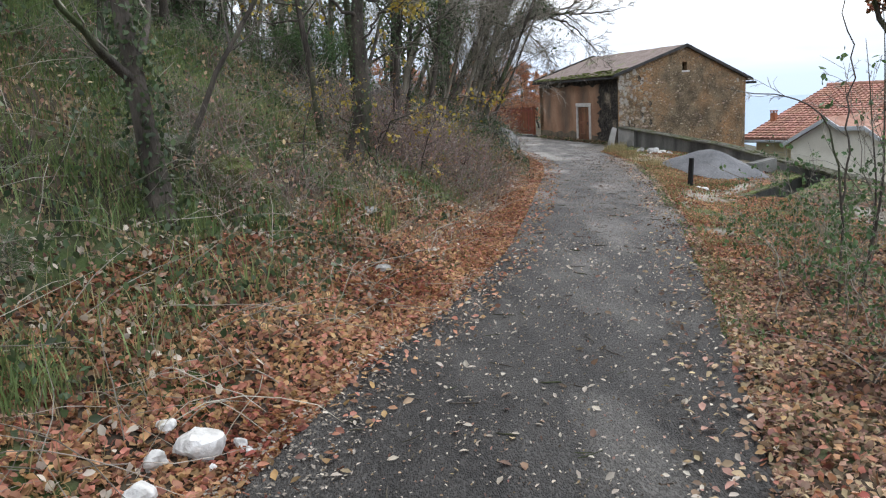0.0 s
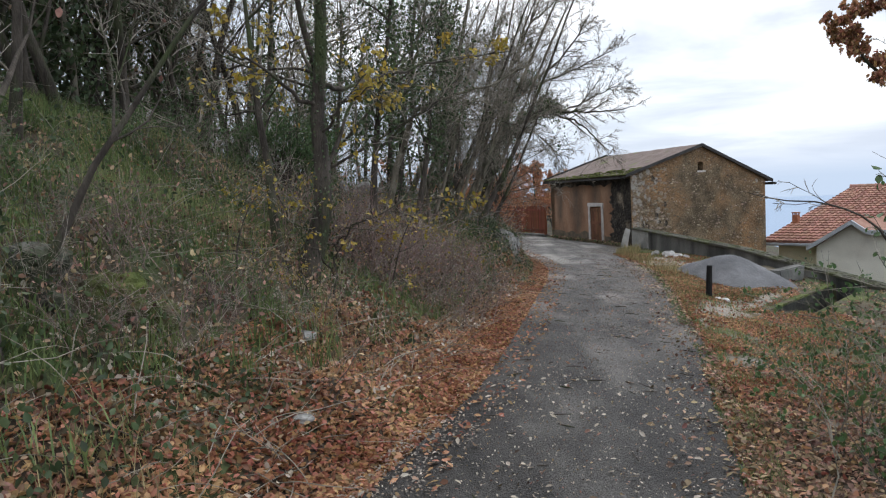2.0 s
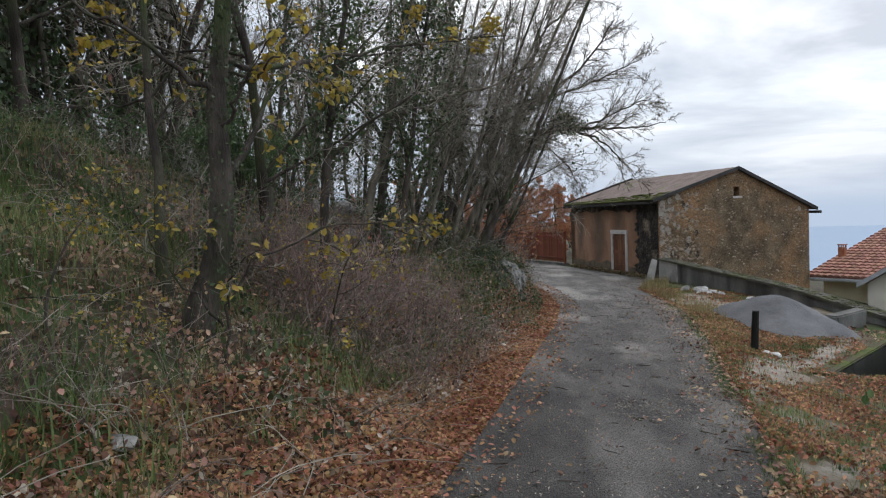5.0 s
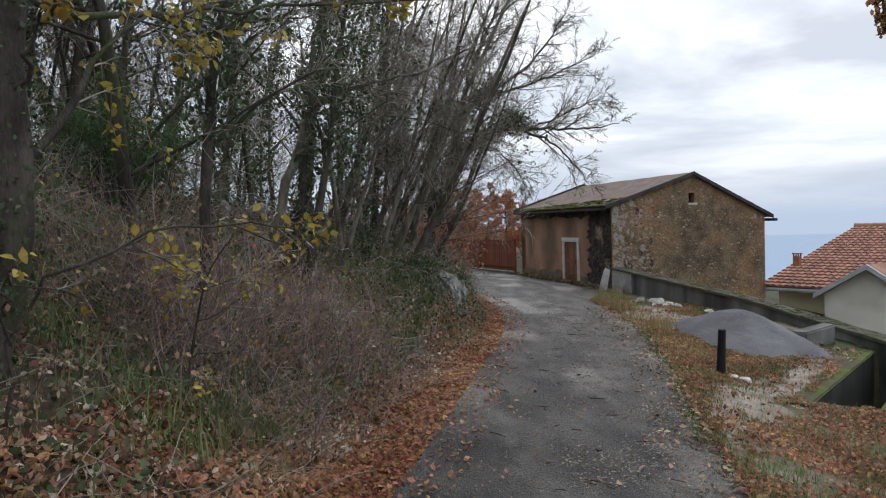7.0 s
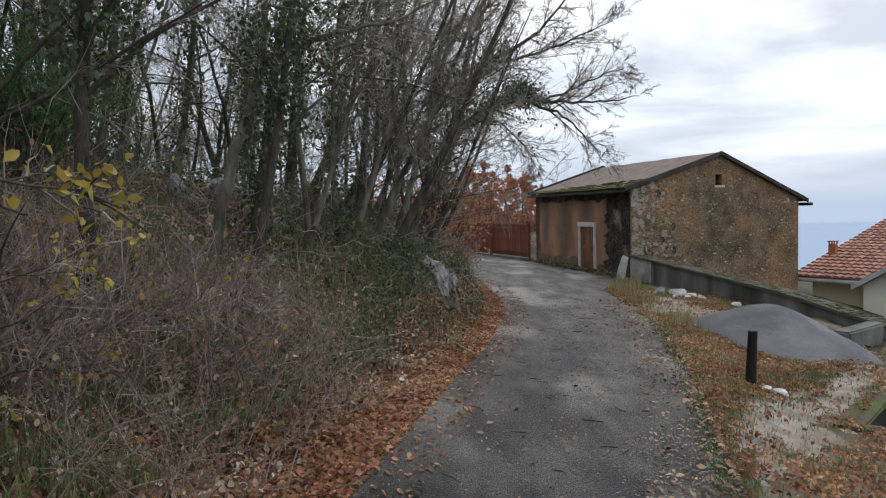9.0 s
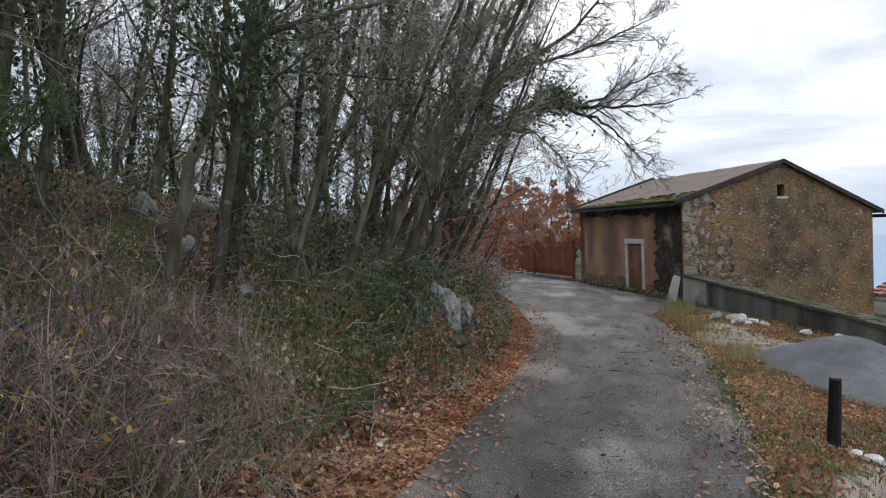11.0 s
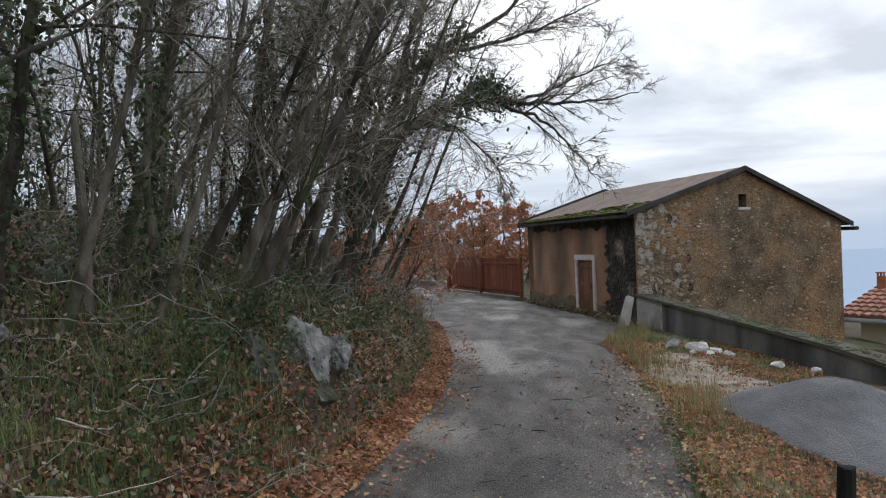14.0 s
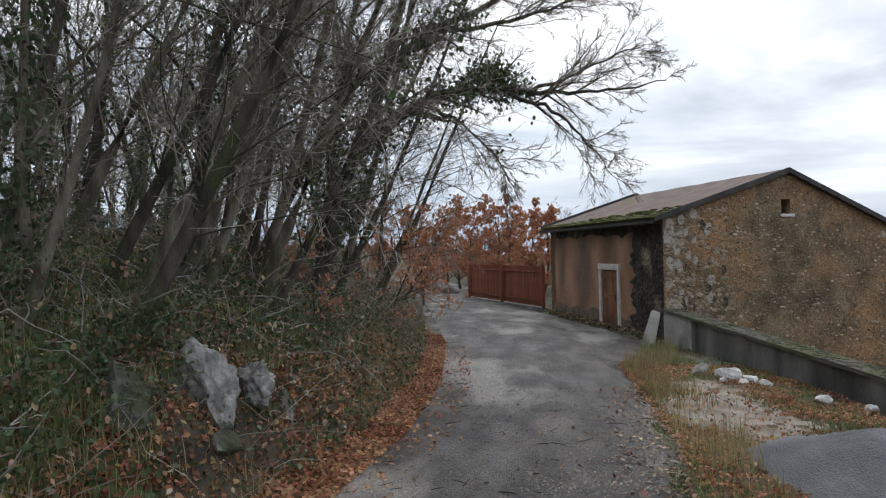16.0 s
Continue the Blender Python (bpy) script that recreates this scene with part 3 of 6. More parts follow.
def build_barn():
    b = BARN
    W, L, z0, t = b["W"], b["L"], b["base"], b["t"]
    barn = thing("barn", "old ochre-plastered stone barn with a grey gabled roof", "barn", at=b["at"], turn=b["turn"])
    # gable wall with a small vent that goes through it
    a0, a1, v0, v1 = 2.94, 3.17, 2.27, 2.62
    P = lambda u, z: (u, 0, z)
    gable = wall_pieces([
        [P(0, z0), P(a0, z0), P(a0, roof_z(a0)), P(0, roof_z(0))],
        [P(a0, z0), P(a1, z0), P(a1, v0), P(a0, v0)],
        [P(a0, v1), P(a1, v1), P(a1, roof_z(a1)), P(b["mid"], b["ridge"]), P(a0, roof_z(a0))],
        [P(a1, z0), P(W, z0), P(W, roof_z(W)), P(a1, roof_z(a1))]], (0, t, 0))
    part("gable_wall", gable, M_PLASTER, barn, "ochre plaster worn down to rubble")
    # near-black plate closes the vent: its inner shade is put in colour
    part("vent_back", boxed(a0 - 0.02, a1 + 0.02, 0.3, 0.34, v0 - 0.02, v1 + 0.02), M_DARK, barn, "near-black plate for the unlit vent")
    part("vent_sill", boxed(a0 - 0.03, a1 + 0.1, -0.04, 0.12, v0 - 0.06, v0 + 0.01, bevel=0.01), M_FRAME, barn, "pale stone sill")
    # road wall with the doorway
    d0, d1, dz0, dz1 = 2.52, 3.6, -0.50, 1.0
    Q = lambda v, z: (0, v, z)
    side = wall_pieces([
        [Q(t, z0), Q(d0, z0), Q(d0, 2.17), Q(t, 2.17)],
        [Q(d0, z0), Q(d1, z0), Q(d1, dz0), Q(d0, dz0)],
        [Q(d0, dz1), Q(d1, dz1), Q(d1, 2.17), Q(d0, 2.17)],
        [Q(d1, z0), Q(L, z0), Q(L, 2.17), Q(d1, 2.17)]], (t, 0, 0))
    part("road_wall", side, M_PLASTER_RED, barn, "reddish plaster with damp dark foot")
    part("back_wall", wall_pieces([[(0, L - t, z0), (W, L - t, z0), (W, L - t, roof_z(W) - 0.02), (b["mid"], L - t, b["ridge"] - 0.02), (0, L - t, 2.17)]], (0, t - 0.003, 0)), M_PLASTER, barn)
    part("far_wall", boxed(W - t, W - 0.003, t, L - t, z0, b["right"] - 0.02), M_PLASTER, barn)
    # the corner is black with old damp
    ragged = [(-0.001, 0.02, -0.9)] + [(-0.001, 1.62 + 0.55 * noise.noise(Vector((i * 0.37, 3.1, 0))) + 0.25 * noise.noise(Vector((i * 1.3, 8.1, 0))), -0.9 + i * 0.0625) for i in range(49)] + [(-0.001, 0.02, 2.1)]
    part("damp_corner", prism(ragged, (-0.012, 0, 0)), M_BLACK_STAIN, barn, "blackened damp masonry")
    # thin dark band with a ragged lower edge along the wall's top
    part("eave_band", prism([(-0.0015, 1.2, 2.16), (-0.0015, L - 0.1, 2.16)] + [(-0.0015, L - 0.1 - i * (L - 1.3) / 20, 1.93 + 0.16 * noise.noise(Vector((i * 0.8, 1.7, 0)))) for i in range(21)], (-0.008, 0, 0)), M_BLACK_STAIN, barn, "dark ragged band under the eave")
    foot = [(-0.001, 1.1, -0.9), (-0.001, L - 0.05, -0.9)] + [(-0.001, L - 0.05 - i * (L - 1.15) / 90, -0.17 + 0.13 * noise.noise(Vector((i * 0.09, 7.7, 0))) + 0.05 * noise.noise(Vector((i * 0.7, 2.7, 0)))) for i in range(91)]
    for j, (lo, hi) in enumerate(((0, d0 - 0.14), (d1 + 0.14, L))):
        top = [(v, z) for _, v, z in foot[2:] if lo + 0.02 < v < hi - 0.02]
        if len(top) > 1:
            part("damp_foot", prism([(-0.001, top[-1][0], -0.9), (-0.001, top[0][0], -0.9)] + [(-0.001, v, z) for v, z in top], (-0.007, 0, 0)), M_DAMP, barn, "damp greenish foot of the wall")
    # rubble: larger stones picked out by the corner, small ones over the whole gable
    stones = random.Random(17)
    shapes = []
    for i in range(6):
        me = bpy.data.meshes.new("stone")
        bm = rock(100 + i, 1, 1, 1, 1, 0.5)
        bm.to_mesh(me)
        bm.free()
        me.materials.append(M_STONE)
        shapes.append(me)
    gw = [o for o in barn.children if o.name.startswith("gable_wall")][0]
    for i in range(260):
        u = 0.08 + 1.5 * stones.random() ** 1.6
        z = stones.uniform(-0.3, roof_z(u) - 0.15)
        s = stones.uniform(0.03, 0.085)
        ob = link("stone", shapes[i % 6], gw)
        ob.matrix_local = Matrix.Translation((u, 0.0, z)) @ Matrix.Rotation(stones.uniform(-0.3, 0.3), 4, "Y") @ Matrix.Diagonal((s * stones.uniform(1.0, 1.7), 0.022, s * 0.75, 1))
    base = np.array([v.co[:] for v in shapes[0].vertices])
    tri = np.array([list(p.vertices) for p in shapes[0].polygons])
    vs, fs = [], []
    for i in range(2000):
        u = stones.uniform(0.1, W - 0.08)
        z = stones.uniform(-1.6, roof_z(u) - 0.12)
        if a0 - 0.08 < u < a1 + 0.12 and v0 - 0.1 < z < v1 + 0.08:
            continue
        s = 0.014 + 0.035 * stones.random() ** 2
        vs.append(base * np.array([s * stones.uniform(1.0, 1.8), 0.016, s * 0.7]) + np.array([u, 0, z]))
        fs.append(tri + len(fs) * len(base))
    tagged(link("rubble", np_mesh("rubble", np.concatenate(vs), np.concatenate(fs), M_STONE_JOINED), gw), kind="stuff")
    worn = random.Random(23)
    remnants = [(0.14, 2.0, 0.17), (0.38, 1.9, 0.13), (0.16, 1.8, 0.2), (0.45, 2.2, 0.1), (0.2, 1.2, 0.16), (0.13, 0.75, 0.13), (0.35, 1.55, 0.14), (0.12, 0.25, 0.12), (0.75, 2.3, 0.12), (5.6, 1.78, 0.1)]
    remnants += [(0.1 + 1.1 * worn.random() ** 1.5, worn.uniform(0.1, 2.05), worn.uniform(0.05, 0.14)) for k in range(22)]
    for i in range(9):
        s = worn.uniform(0.05, 0.12)
        ob = part("damp_stain", rock(240 + i, s * 0.9, 0.009, s * 1.3, 2, 0.8), M_BLACK_STAIN, gw, "blackened damp masonry")
        ob.matrix_local = Matrix.Translation((0.08 + 1.5 * worn.random() ** 1.4, 0, worn.uniform(-0.2, 2.1)))
    for i, (u, z, s) in enumerate(remnants):
        ob = part("plaster_patch", rock(200 + i, s * 0.8, 0.012, s * 1.3, 2, 0.7), M_PATCH, gw, "pale remnant of render")
        ob.matrix_local = Matrix.Translation((u, 0, z))
    # door frame and door
    part("jamb", boxed(-0.05, 0.3, d0 - 0.14, d0, dz0 - 0.1, dz1, bevel=0.012), M_FRAME, barn, "whitewashed stone jamb")
    part("jamb", boxed(-0.05, 0.3, d1, d1 + 0.14, dz0 - 0.1, dz1, bevel=0.012), M_FRAME, barn, "whitewashed stone jamb")
    part("lintel", boxed(-0.06, 0.3, d0 - 0.16, d1 + 0.16, dz1, dz1 + 0.16, bevel=0.012), M_FRAME, barn, "whitewashed stone lintel")
    door = part("door", boxed(0.02, 0.06, d0, d1, dz0, dz1), M_DOOR, barn, "weathered red-brown plank door")
    n = 6
    w = (d1 - d0) / n
    for i in range(n):
        part("plank", boxed(-0.005, 0.02, d0 + i * w + 0.006, d0 + (i + 1) * w - 0.006, dz0 + 0.03 * (i % 2), dz1 - 0.02, bevel=0.004), M_DOOR, door)
    for z in (dz0 + 0.2, (dz0 + dz1) / 2, dz1 - 0.22):
        part("rail", boxed(-0.025, -0.004, d0 + 0.02, d1 - 0.02, z, z + 0.13, bevel=0.006), M_DOOR, door)
    part("handle", boxed(-0.05, -0.024, d0 + 0.1, d0 + 0.14, 0.2, 0.36, bevel=0.006), M_ROOF_EDGE, door, "dark iron handle")
    # roof slabs, verges and eaves
    o, og, th = 0.27, 0.12, 0.07
    zl, zr = roof_z(-o), roof_z(W + o)
    up = 0.02
    for name, p0, p1 in (("roof_slope", (-o, zl), (b["mid"], b["ridge"])), ("roof_slope", (b["mid"], b["ridge"]), (W + o, zr))):
        bm = bmesh.new()
        nv, nu = 40, 16
        grid = []
        for j in range(nv + 1):
            row = []
            for i in range(nu + 1):
                f, g = i / nu, j / nv
                u, v = p0[0] + (p1[0] - p0[0]) * f, -og + (L + 2 * og) * g
                z = p0[1] + (p1[1] - p0[1]) * f + up + th - 0.05 * math.sin(g * math.pi) * math.sin(f * math.pi) + 0.012 * noise.noise(Vector((u * 1.5, v * 1.5, 0)))
                row.append(bm.verts.new((u, v, z)))
            grid.append(row)
        for j in range(nv):
            for i in range(nu):
                bm.faces.new((grid[j][i], grid[j][i + 1], grid[j + 1][i + 1], grid[j + 1][i]))
        r = bmesh.ops.extrude_face_region(bm, geom=bm.faces[:])
        for e in r["geom"]:
            if isinstance(e, bmesh.types.BMVert):
                e.co.z -= th
        bmesh.ops.recalc_face_normals(bm, faces=bm.faces)
        part(name, bm, M_ROOF, barn, "grey-brown roof sheets, mossy at the eaves")
    for y, rim in ((-og - 0.03, 0.02), (L + og, 0.08)):
        for p0, p1 in (((-o, zl), (b["mid"], b["ridge"])), ((b["mid"], b["ridge"]), (W + o, zr))):
            pts = [(p0[0], y, p0[1] - 0.01), (p1[0], y, p1[1] - 0.01), (p1[0], y, p1[1] + up + th + rim), (p0[0], y, p0[1] + up + th + rim)]
            part("verge_board", prism(pts, (0, 0.06, 0)), M_ROOF_EDGE, barn, "dark verge edging")
    bm = bmesh.new()
    for k in range(420):
        v = 7.8 * random.random() ** 1.2
        u0 = -o - 0.02 + (0.95 - 0.09 * v) * random.random() ** 2.2
        s = 0.03 + 0.12 * random.random() ** 2
        r = bmesh.ops.create_icosphere(bm, subdivisions=1, radius=1, matrix=Matrix.Translation((u0, v, roof_z(u0) + up + th + 0.005)) @ Matrix.Diagonal((s, s * 1.6, 0.02, 1)))
    part("roof_moss", bm, M_ROOF_MOSS, barn, "bright green moss along the eave", True)
    part("gutter", boxed(-o - 0.08, -o + 0.01, -og, L + og, zl - 0.06, zl + 0.03, bevel=0.02), M_ROOF_EDGE, barn, "dark eaves gutter")
    part("gutter", boxed(W + o - 0.02, W + o + 0.12, -og - 0.1, L + og, zr - 0.12, zr - 0.02, bevel=0.02), M_ROOF_EDGE, barn, "dark eaves gutter")
    return barn


barn = build_barn()


# ---- the parapet wall that runs down from the barn's corner ----
def parapet_point(y):
    t = (y - WALL_A[1]) / (WALL_B[1] - WALL_A[1])
    p = WALL_A + t * (WALL_B - WALL_A)
    return p, float(np.interp(y, [12, 19.5, 23.3, 30.3], [-1.2, -0.49, -0.13, 0.22]))


def build_parapet():
    wall = thing("parapet_wall", "low damp-stained concrete parapet wall with a mossy top", "wall")
    side = Vector((WALL_B[1] - WALL_A[1], -(WALL_B[0] - WALL_A[0]), 0)).normalized()
    if side.x < 0:
        side = -side

    def run(name, y_list, lo, hi, a, b, material, label):
        bm = bmesh.new()
        rings = []
        for k, y in enumerate(y_list):
            p, top = parapet_point(y)
            j = 0.012 * noise.noise(Vector((y * 1.1, lo, 0)))
            c = Vector((p[0], p[1], 0))
            zb = top + lo if lo > -0.5 else min(top, -0.5) - 1.6
            q = [c + side * a, c + side * b, c + side * b, c + side * a]
            rings.append([bm.verts.new((v.x, v.y, z + j)) for v, z in zip(q, (zb, zb, top + hi, top + hi))])
        for r0, r1 in zip(rings, rings[1:]):
            for i in range(4):
                bm.faces.new((r0[i], r0[(i + 1) % 4], r1[(i + 1) % 4], r1[i]))
        bm.faces.new(rings[0])
        bm.faces.new(rings[-1][::-1])
        bmesh.ops.recalc_face_normals(bm, faces=bm.faces)
        return part(name, bm, material, wall, label)

    run("wall_body", list(np.linspace(12, 28.95, 40)), -9, -0.06, 0.0, 0.28, M_CONCRETE, "dark stained concrete")
    run("wall_end", list(np.linspace(28.953, 30.3, 6)), -9, -0.06, 0.0, 0.28, M_CONCRETE_PALE, "pale concrete")
    run("coping", list(np.linspace(12, 30.3, 60)), -0.06, 0.0, -0.05, 0.34, M_COPING, "thin overhanging mossy coping")
    bm = bmesh.new()
    rng = random.Random(4)
    for k in range(600):
        y = rng.uniform(12, 30.2)
        p, top = parapet_point(y)
        off = rng.uniform(-0.02, 0.32)
        s = rng.uniform(0.02, 0.07)
        bmesh.ops.create_icosphere(bm, subdivisions=1, radius=1, matrix=Matrix.Translation((p[0] + side.x * off, p[1] + side.y * off, top)) @ Matrix.Diagonal((s, s * 1.5, 0.008 + 0.012 * rng.random(), 1)))
    part("moss_cover", bm, M_COPING, wall, "patchy green moss", True)


build_parapet()


# ---- the neighbour's house below ----
def build_house():
    h = thing("house", "cream-rendered house with a terracotta tile roof", "house", at=(13.0, 33.5, 0), turn=math.atan2(-0.8, 0.6))
    # x runs along the eave, y up the roof slope
    E, rise, run = -0.80, 2.0, 7.5
    slope = rise / run
    part("wall", boxed(0.5, 14, 0.45, 13.6, -6.5, E - 0.06), M_YELLOW_WALL, h, "cream rendered wall")
    part("wall", prism([(0.5, 0.5, E - 0.08), (0.5, 13.5, E - 0.08), (0.5, 7.5, E + rise - 0.15)], (0.3, 0, 0)), M_YELLOW_WALL, h)
    pts = [(0.0, 0.0, E), (0.0, run, E + rise), (0.0, 2 * run, E), (0.0, 2 * run, E - 0.12), (0.0, run, E + rise - 0.12), (0.0, 0.0, E - 0.12)]
    roof = part("roof", prism(pts, (15, 0, 0)), M_TILE_JOINED, h, "terracotta roof")
    part("gutter", boxed(0.0, 2.7, -0.14, 0.0, E - 0.15, E - 0.04, bevel=0.03), M_ZINC, h, "pale grey gutter")
    part("soffit", boxed(0.2, 14, 0.02, 0.5, E - 0.18, E - 0.125), M_GREY_WALL, h)
    # front wing with a zinc-edged gable
    f = [(2.50, -0.90), (4.21, 0.13), (4.78, -0.24), (5.70, -0.22), (6.35, -0.70), (14.0, -0.72)]
    low = -6.5
    poly = [(f[0][0] + 0.25, -0.7, low)] + [(13.9, -0.7, low)] + [(x, -0.7, z - 0.1) for x, z in f[::-1]]
    poly[-1] = (f[0][0] + 0.25, -0.7, f[0][1] + 0.02)
    part("wing_wall", prism(poly, (0, 1.3, 0)), M_GREY_WALL, h, "grey-cream rendered wing wall")
    for (x0, z0), (x1, z1) in zip(f, f[1:]):
        part("fascia", prism([(x0, -0.98, z0 - 0.14), (x1, -0.98, z1 - 0.14), (x1, -0.98, z1 + 0.02), (x0, -0.98, z0 + 0.02)], (0, 0.08, 0)), M_ZINC, h, "zinc-edged fascia")
        part("wing_roof", prism([(x0, -0.93, z0 - 0.05), (x1, -0.93, z1 - 0.05), (x1, -0.93, z1), (x0, -0.93, z0)], (0, 3.4, 0)), M_TILE_JOINED, h)
    # chimney
    cz = E + slope * 2.2
    ch = part("chimney", boxed(0.14, 0.38, 2.08, 2.32, cz - 0.2, cz + 0.4, bevel=0.02), M_BRICK, h, "small dark red chimney")
    part("chimney_cap", boxed(0.12, 0.40, 2.06, 2.34, cz + 0.48, cz + 0.52, bevel=0.01), M_BRICK, ch)
    for cx in (0.15, 0.33):
        for cy in (2.09, 2.27):
            part("cap_leg", boxed(cx, cx + 0.04, cy, cy + 0.04, cz + 0.4, cz + 0.48), M_BRICK, ch)
    # half-round tiles in courses: the nearest ones singly, the rest joined
    bm = bmesh.new()
    k = 6
    tw, tl = 0.24, 0.36
    ring0 = [bm.verts.new((-tw * 0.5 * math.cos(i * math.pi / k), 0, 0.075 * math.sin(i * math.pi / k) + 0.02)) for i in range(k + 1)]
    ring1 = [bm.verts.new((-tw * 0.42 * math.cos(i * math.pi / k), tl, 0.06 * math.sin(i * math.pi / k) - 0.005)) for i in range(k + 1)]
    for i in range(k):
        bm.faces.new((ring0[i], ring1[i], ring1[i + 1], ring0[i + 1]))
    bm.faces.new(ring0)
    me = bpy.data.meshes.new("roof_tile")
    bm.to_mesh(me)
    bm.free()
    me.materials.append(M_TILE)
    tv = np.array([v.co[:] for v in me.vertices])
    tf = [list(p.vertices) for p in me.polygons]
    ca, sa = math.cos(math.atan(slope)), math.sin(math.atan(slope))
    rng = random.Random(9)
    vs, fs, n, singles = [], [], 0, 0
    cols, rows = int(15 / tw), int(math.hypot(run, rise) / 0.33)
    for r in range(rows):
        for c in range(cols):
            s = r * 0.33 - 0.05
            x, y, z = (c + 0.5) * tw, s * ca, E + s * sa + 0.01
            x += rng.uniform(-0.012, 0.012)
            if c < 13 and r < 23:
                ob = link("tile", me, roof)
                ob.matrix_local = Matrix.Translation((x, y, z)) @ Matrix.Rotation(math.atan(slope) - 0.04 + rng.uniform(-0.02, 0.02), 4, "X")
                singles += 1
                continue
            p = tv.copy()
            p = np.stack([p[:, 0] + x, p[:, 1] * ca - p[:, 2] * sa + y, p[:, 1] * (sa - 0.04) + p[:, 2] * ca + z], 1)
            vs.append(p)
            fs.extend([tuple(i + n for i in f) for f in tf])
            n += len(p)
    me2 = bpy.data.meshes.new("roof_tiles")
    me2.from_pydata([tuple(v) for v in np.concatenate(vs)], [], fs)
    me2.materials.append(M_TILE_JOINED)
    tagged(link("roof_tiles", me2, roof), kind="stuff")
    bm = bmesh.new()
    for c in range(40):
        bmesh.ops.create_cone(bm, segments=10, radius1=0.13, radius2=0.11, depth=0.4, cap_ends=True,
                              matrix=Matrix.Translation((c * 0.375 + 0.15, run, E + rise + 0.02)) @ Matrix.Rotation(math.pi / 2, 4, "Y"))
    part("ridge_tiles", bm, M_TILE_JOINED, roof, "row of ridge tiles")


# ---- rust-red slatted fence beyond the barn ----
def build_fence():
    a, b = Vector((4.5, 38.55, 0)), Vector((1.55, 44.9, 0))
    d = b - a
    z = -0.50
    f = thing("slatted_fence", "rust-red vertical slat fence on a low concrete kerb", "fence", at=(a.x, a.y, z), turn=math.atan2(d.y, d.x))
    n = d.length
    part("kerb", boxed(-0.1, n, -0.1, 0.1, -0.5, 0.12, bevel=0.02), M_CONCRETE, f, "dark concrete kerb")
    for x in (0.0, n * 0.5, n):
        part("post", boxed(x - 0.05, x + 0.05, 0.02, 0.12, 0.1, 1.55, bevel=0.01), M_RUST, f)
    for zz in (0.3, 1.3):
        part("rail", boxed(0, n, 0.0, 0.03, zz, zz + 0.06), M_RUST, f)
    me = None
    k = int(n / 0.105)
    for i in range(k):
        if me is None:
            ob = part("slat", boxed(-0.043, 0.043, -0.03, -0.003, 0.14, 1.5, bevel=0.006), M_RUST, f)
            me = ob.data
        else:
            ob = link("slat", me, f)
        ob.matrix_local = Matrix.Translation((0.06 + i * n / k, 0, 0.02 * random.random())) @ Matrix.Rotation(random.uniform(-0.012, 0.012), 4, "Y")


build_fence()


# ---- gravel heap, post, pit and stones on the verge ----
def build_heap():
    c, ax = np.array([7.12, 19.85]), 0.22
    nr, na = 34, 96
    V, rng = [], np.random.default_rng(2)
    for i in range(nr + 1):
        f = i / nr
        for j in range(na):
            a = j * 2 * math.pi / na
            ux, uy = f * 1.05 * math.cos(a), f * 1.8 * math.sin(a)
            x, y = c[0] + ux * math.cos(ax) - uy * math.sin(-ax) * -1, c[1] + ux * math.sin(ax) * -1 + uy * math.cos(ax)
            wave = 1 + 0.12 * math.sin(2 * a + 1) + 0.06 * math.sin(5 * a)
            x, y = c[0] + (x - c[0]) * wave, c[1] + (y - c[1]) * wave
            g = min(1.0, math.sqrt(f * f + 0.02) - 0.12)
            h = 0.62 * (1 - g) ** 1.1 * (1 + 0.25 * f * math.cos(a - 2)) - 0.05 * f ** 6
            z = land_z(x, y) + h + 0.015 * noise.noise(Vector((x * 3, y * 3, 0))) + rng.normal(0, 0.006)
            V.append((x, y, z))
    F = [(i * na + j, i * na + (j + 1) % na, (i + 1) * na + (j + 1) % na, (i + 1) * na + j) for i in range(nr) for j in range(na)]
    tagged(link("heap", np_mesh("heap", V, np.array(F), M_GRAVEL, True)), "heap of fine grey gravel on the verge", "gravel heap")


build_heap()


def build_post():
    x, y = 5.45, 16.4
    z = land_z(x, y)
    bm = bmesh.new()
    bmesh.ops.create_cone(bm, segments=10, radius1=0.062, radius2=0.055, depth=0.72, cap_ends=True)
    for v in bm.verts:
        n = noise.noise(v.co * 6)
        v.co.x += 0.012 * n
        v.co.y -= 0.010 * n
        if v.co.z > 0.3:
            v.co.z += 0.03 * noise.noise(v.co * 20)
    bmesh.ops.bevel(bm, geom=[e for e in bm.edges if abs(e.verts[0].co.z - e.verts[1].co.z) < 0.06 and e.verts[0].co.z > 0.3], offset=0.008, segments=1, affect="EDGES")
    ob = part("post", bm, M_POST)
    ob.matrix_world = pose(x, y, z + 0.29, 1.0, 1.5, 0)
    tagged(ob, "short blackened wooden post standing in the grass", "post")


build_post()


def put_rock(name, label, x, y, sx, sy, sz, material, seed, turn=0, sink=0.35, sub=3, group="", category="rock", rough=0.35, dz=0.0):
    ob = part(name, rock(seed, sx, sy, sz, sub, rough), material, smooth=False)
    ob.matrix_world = pose(x, y, land_z(x, y) + sz * (1 - sink) + dz, 0, 0, turn)
    return tagged(ob, label, category, group)


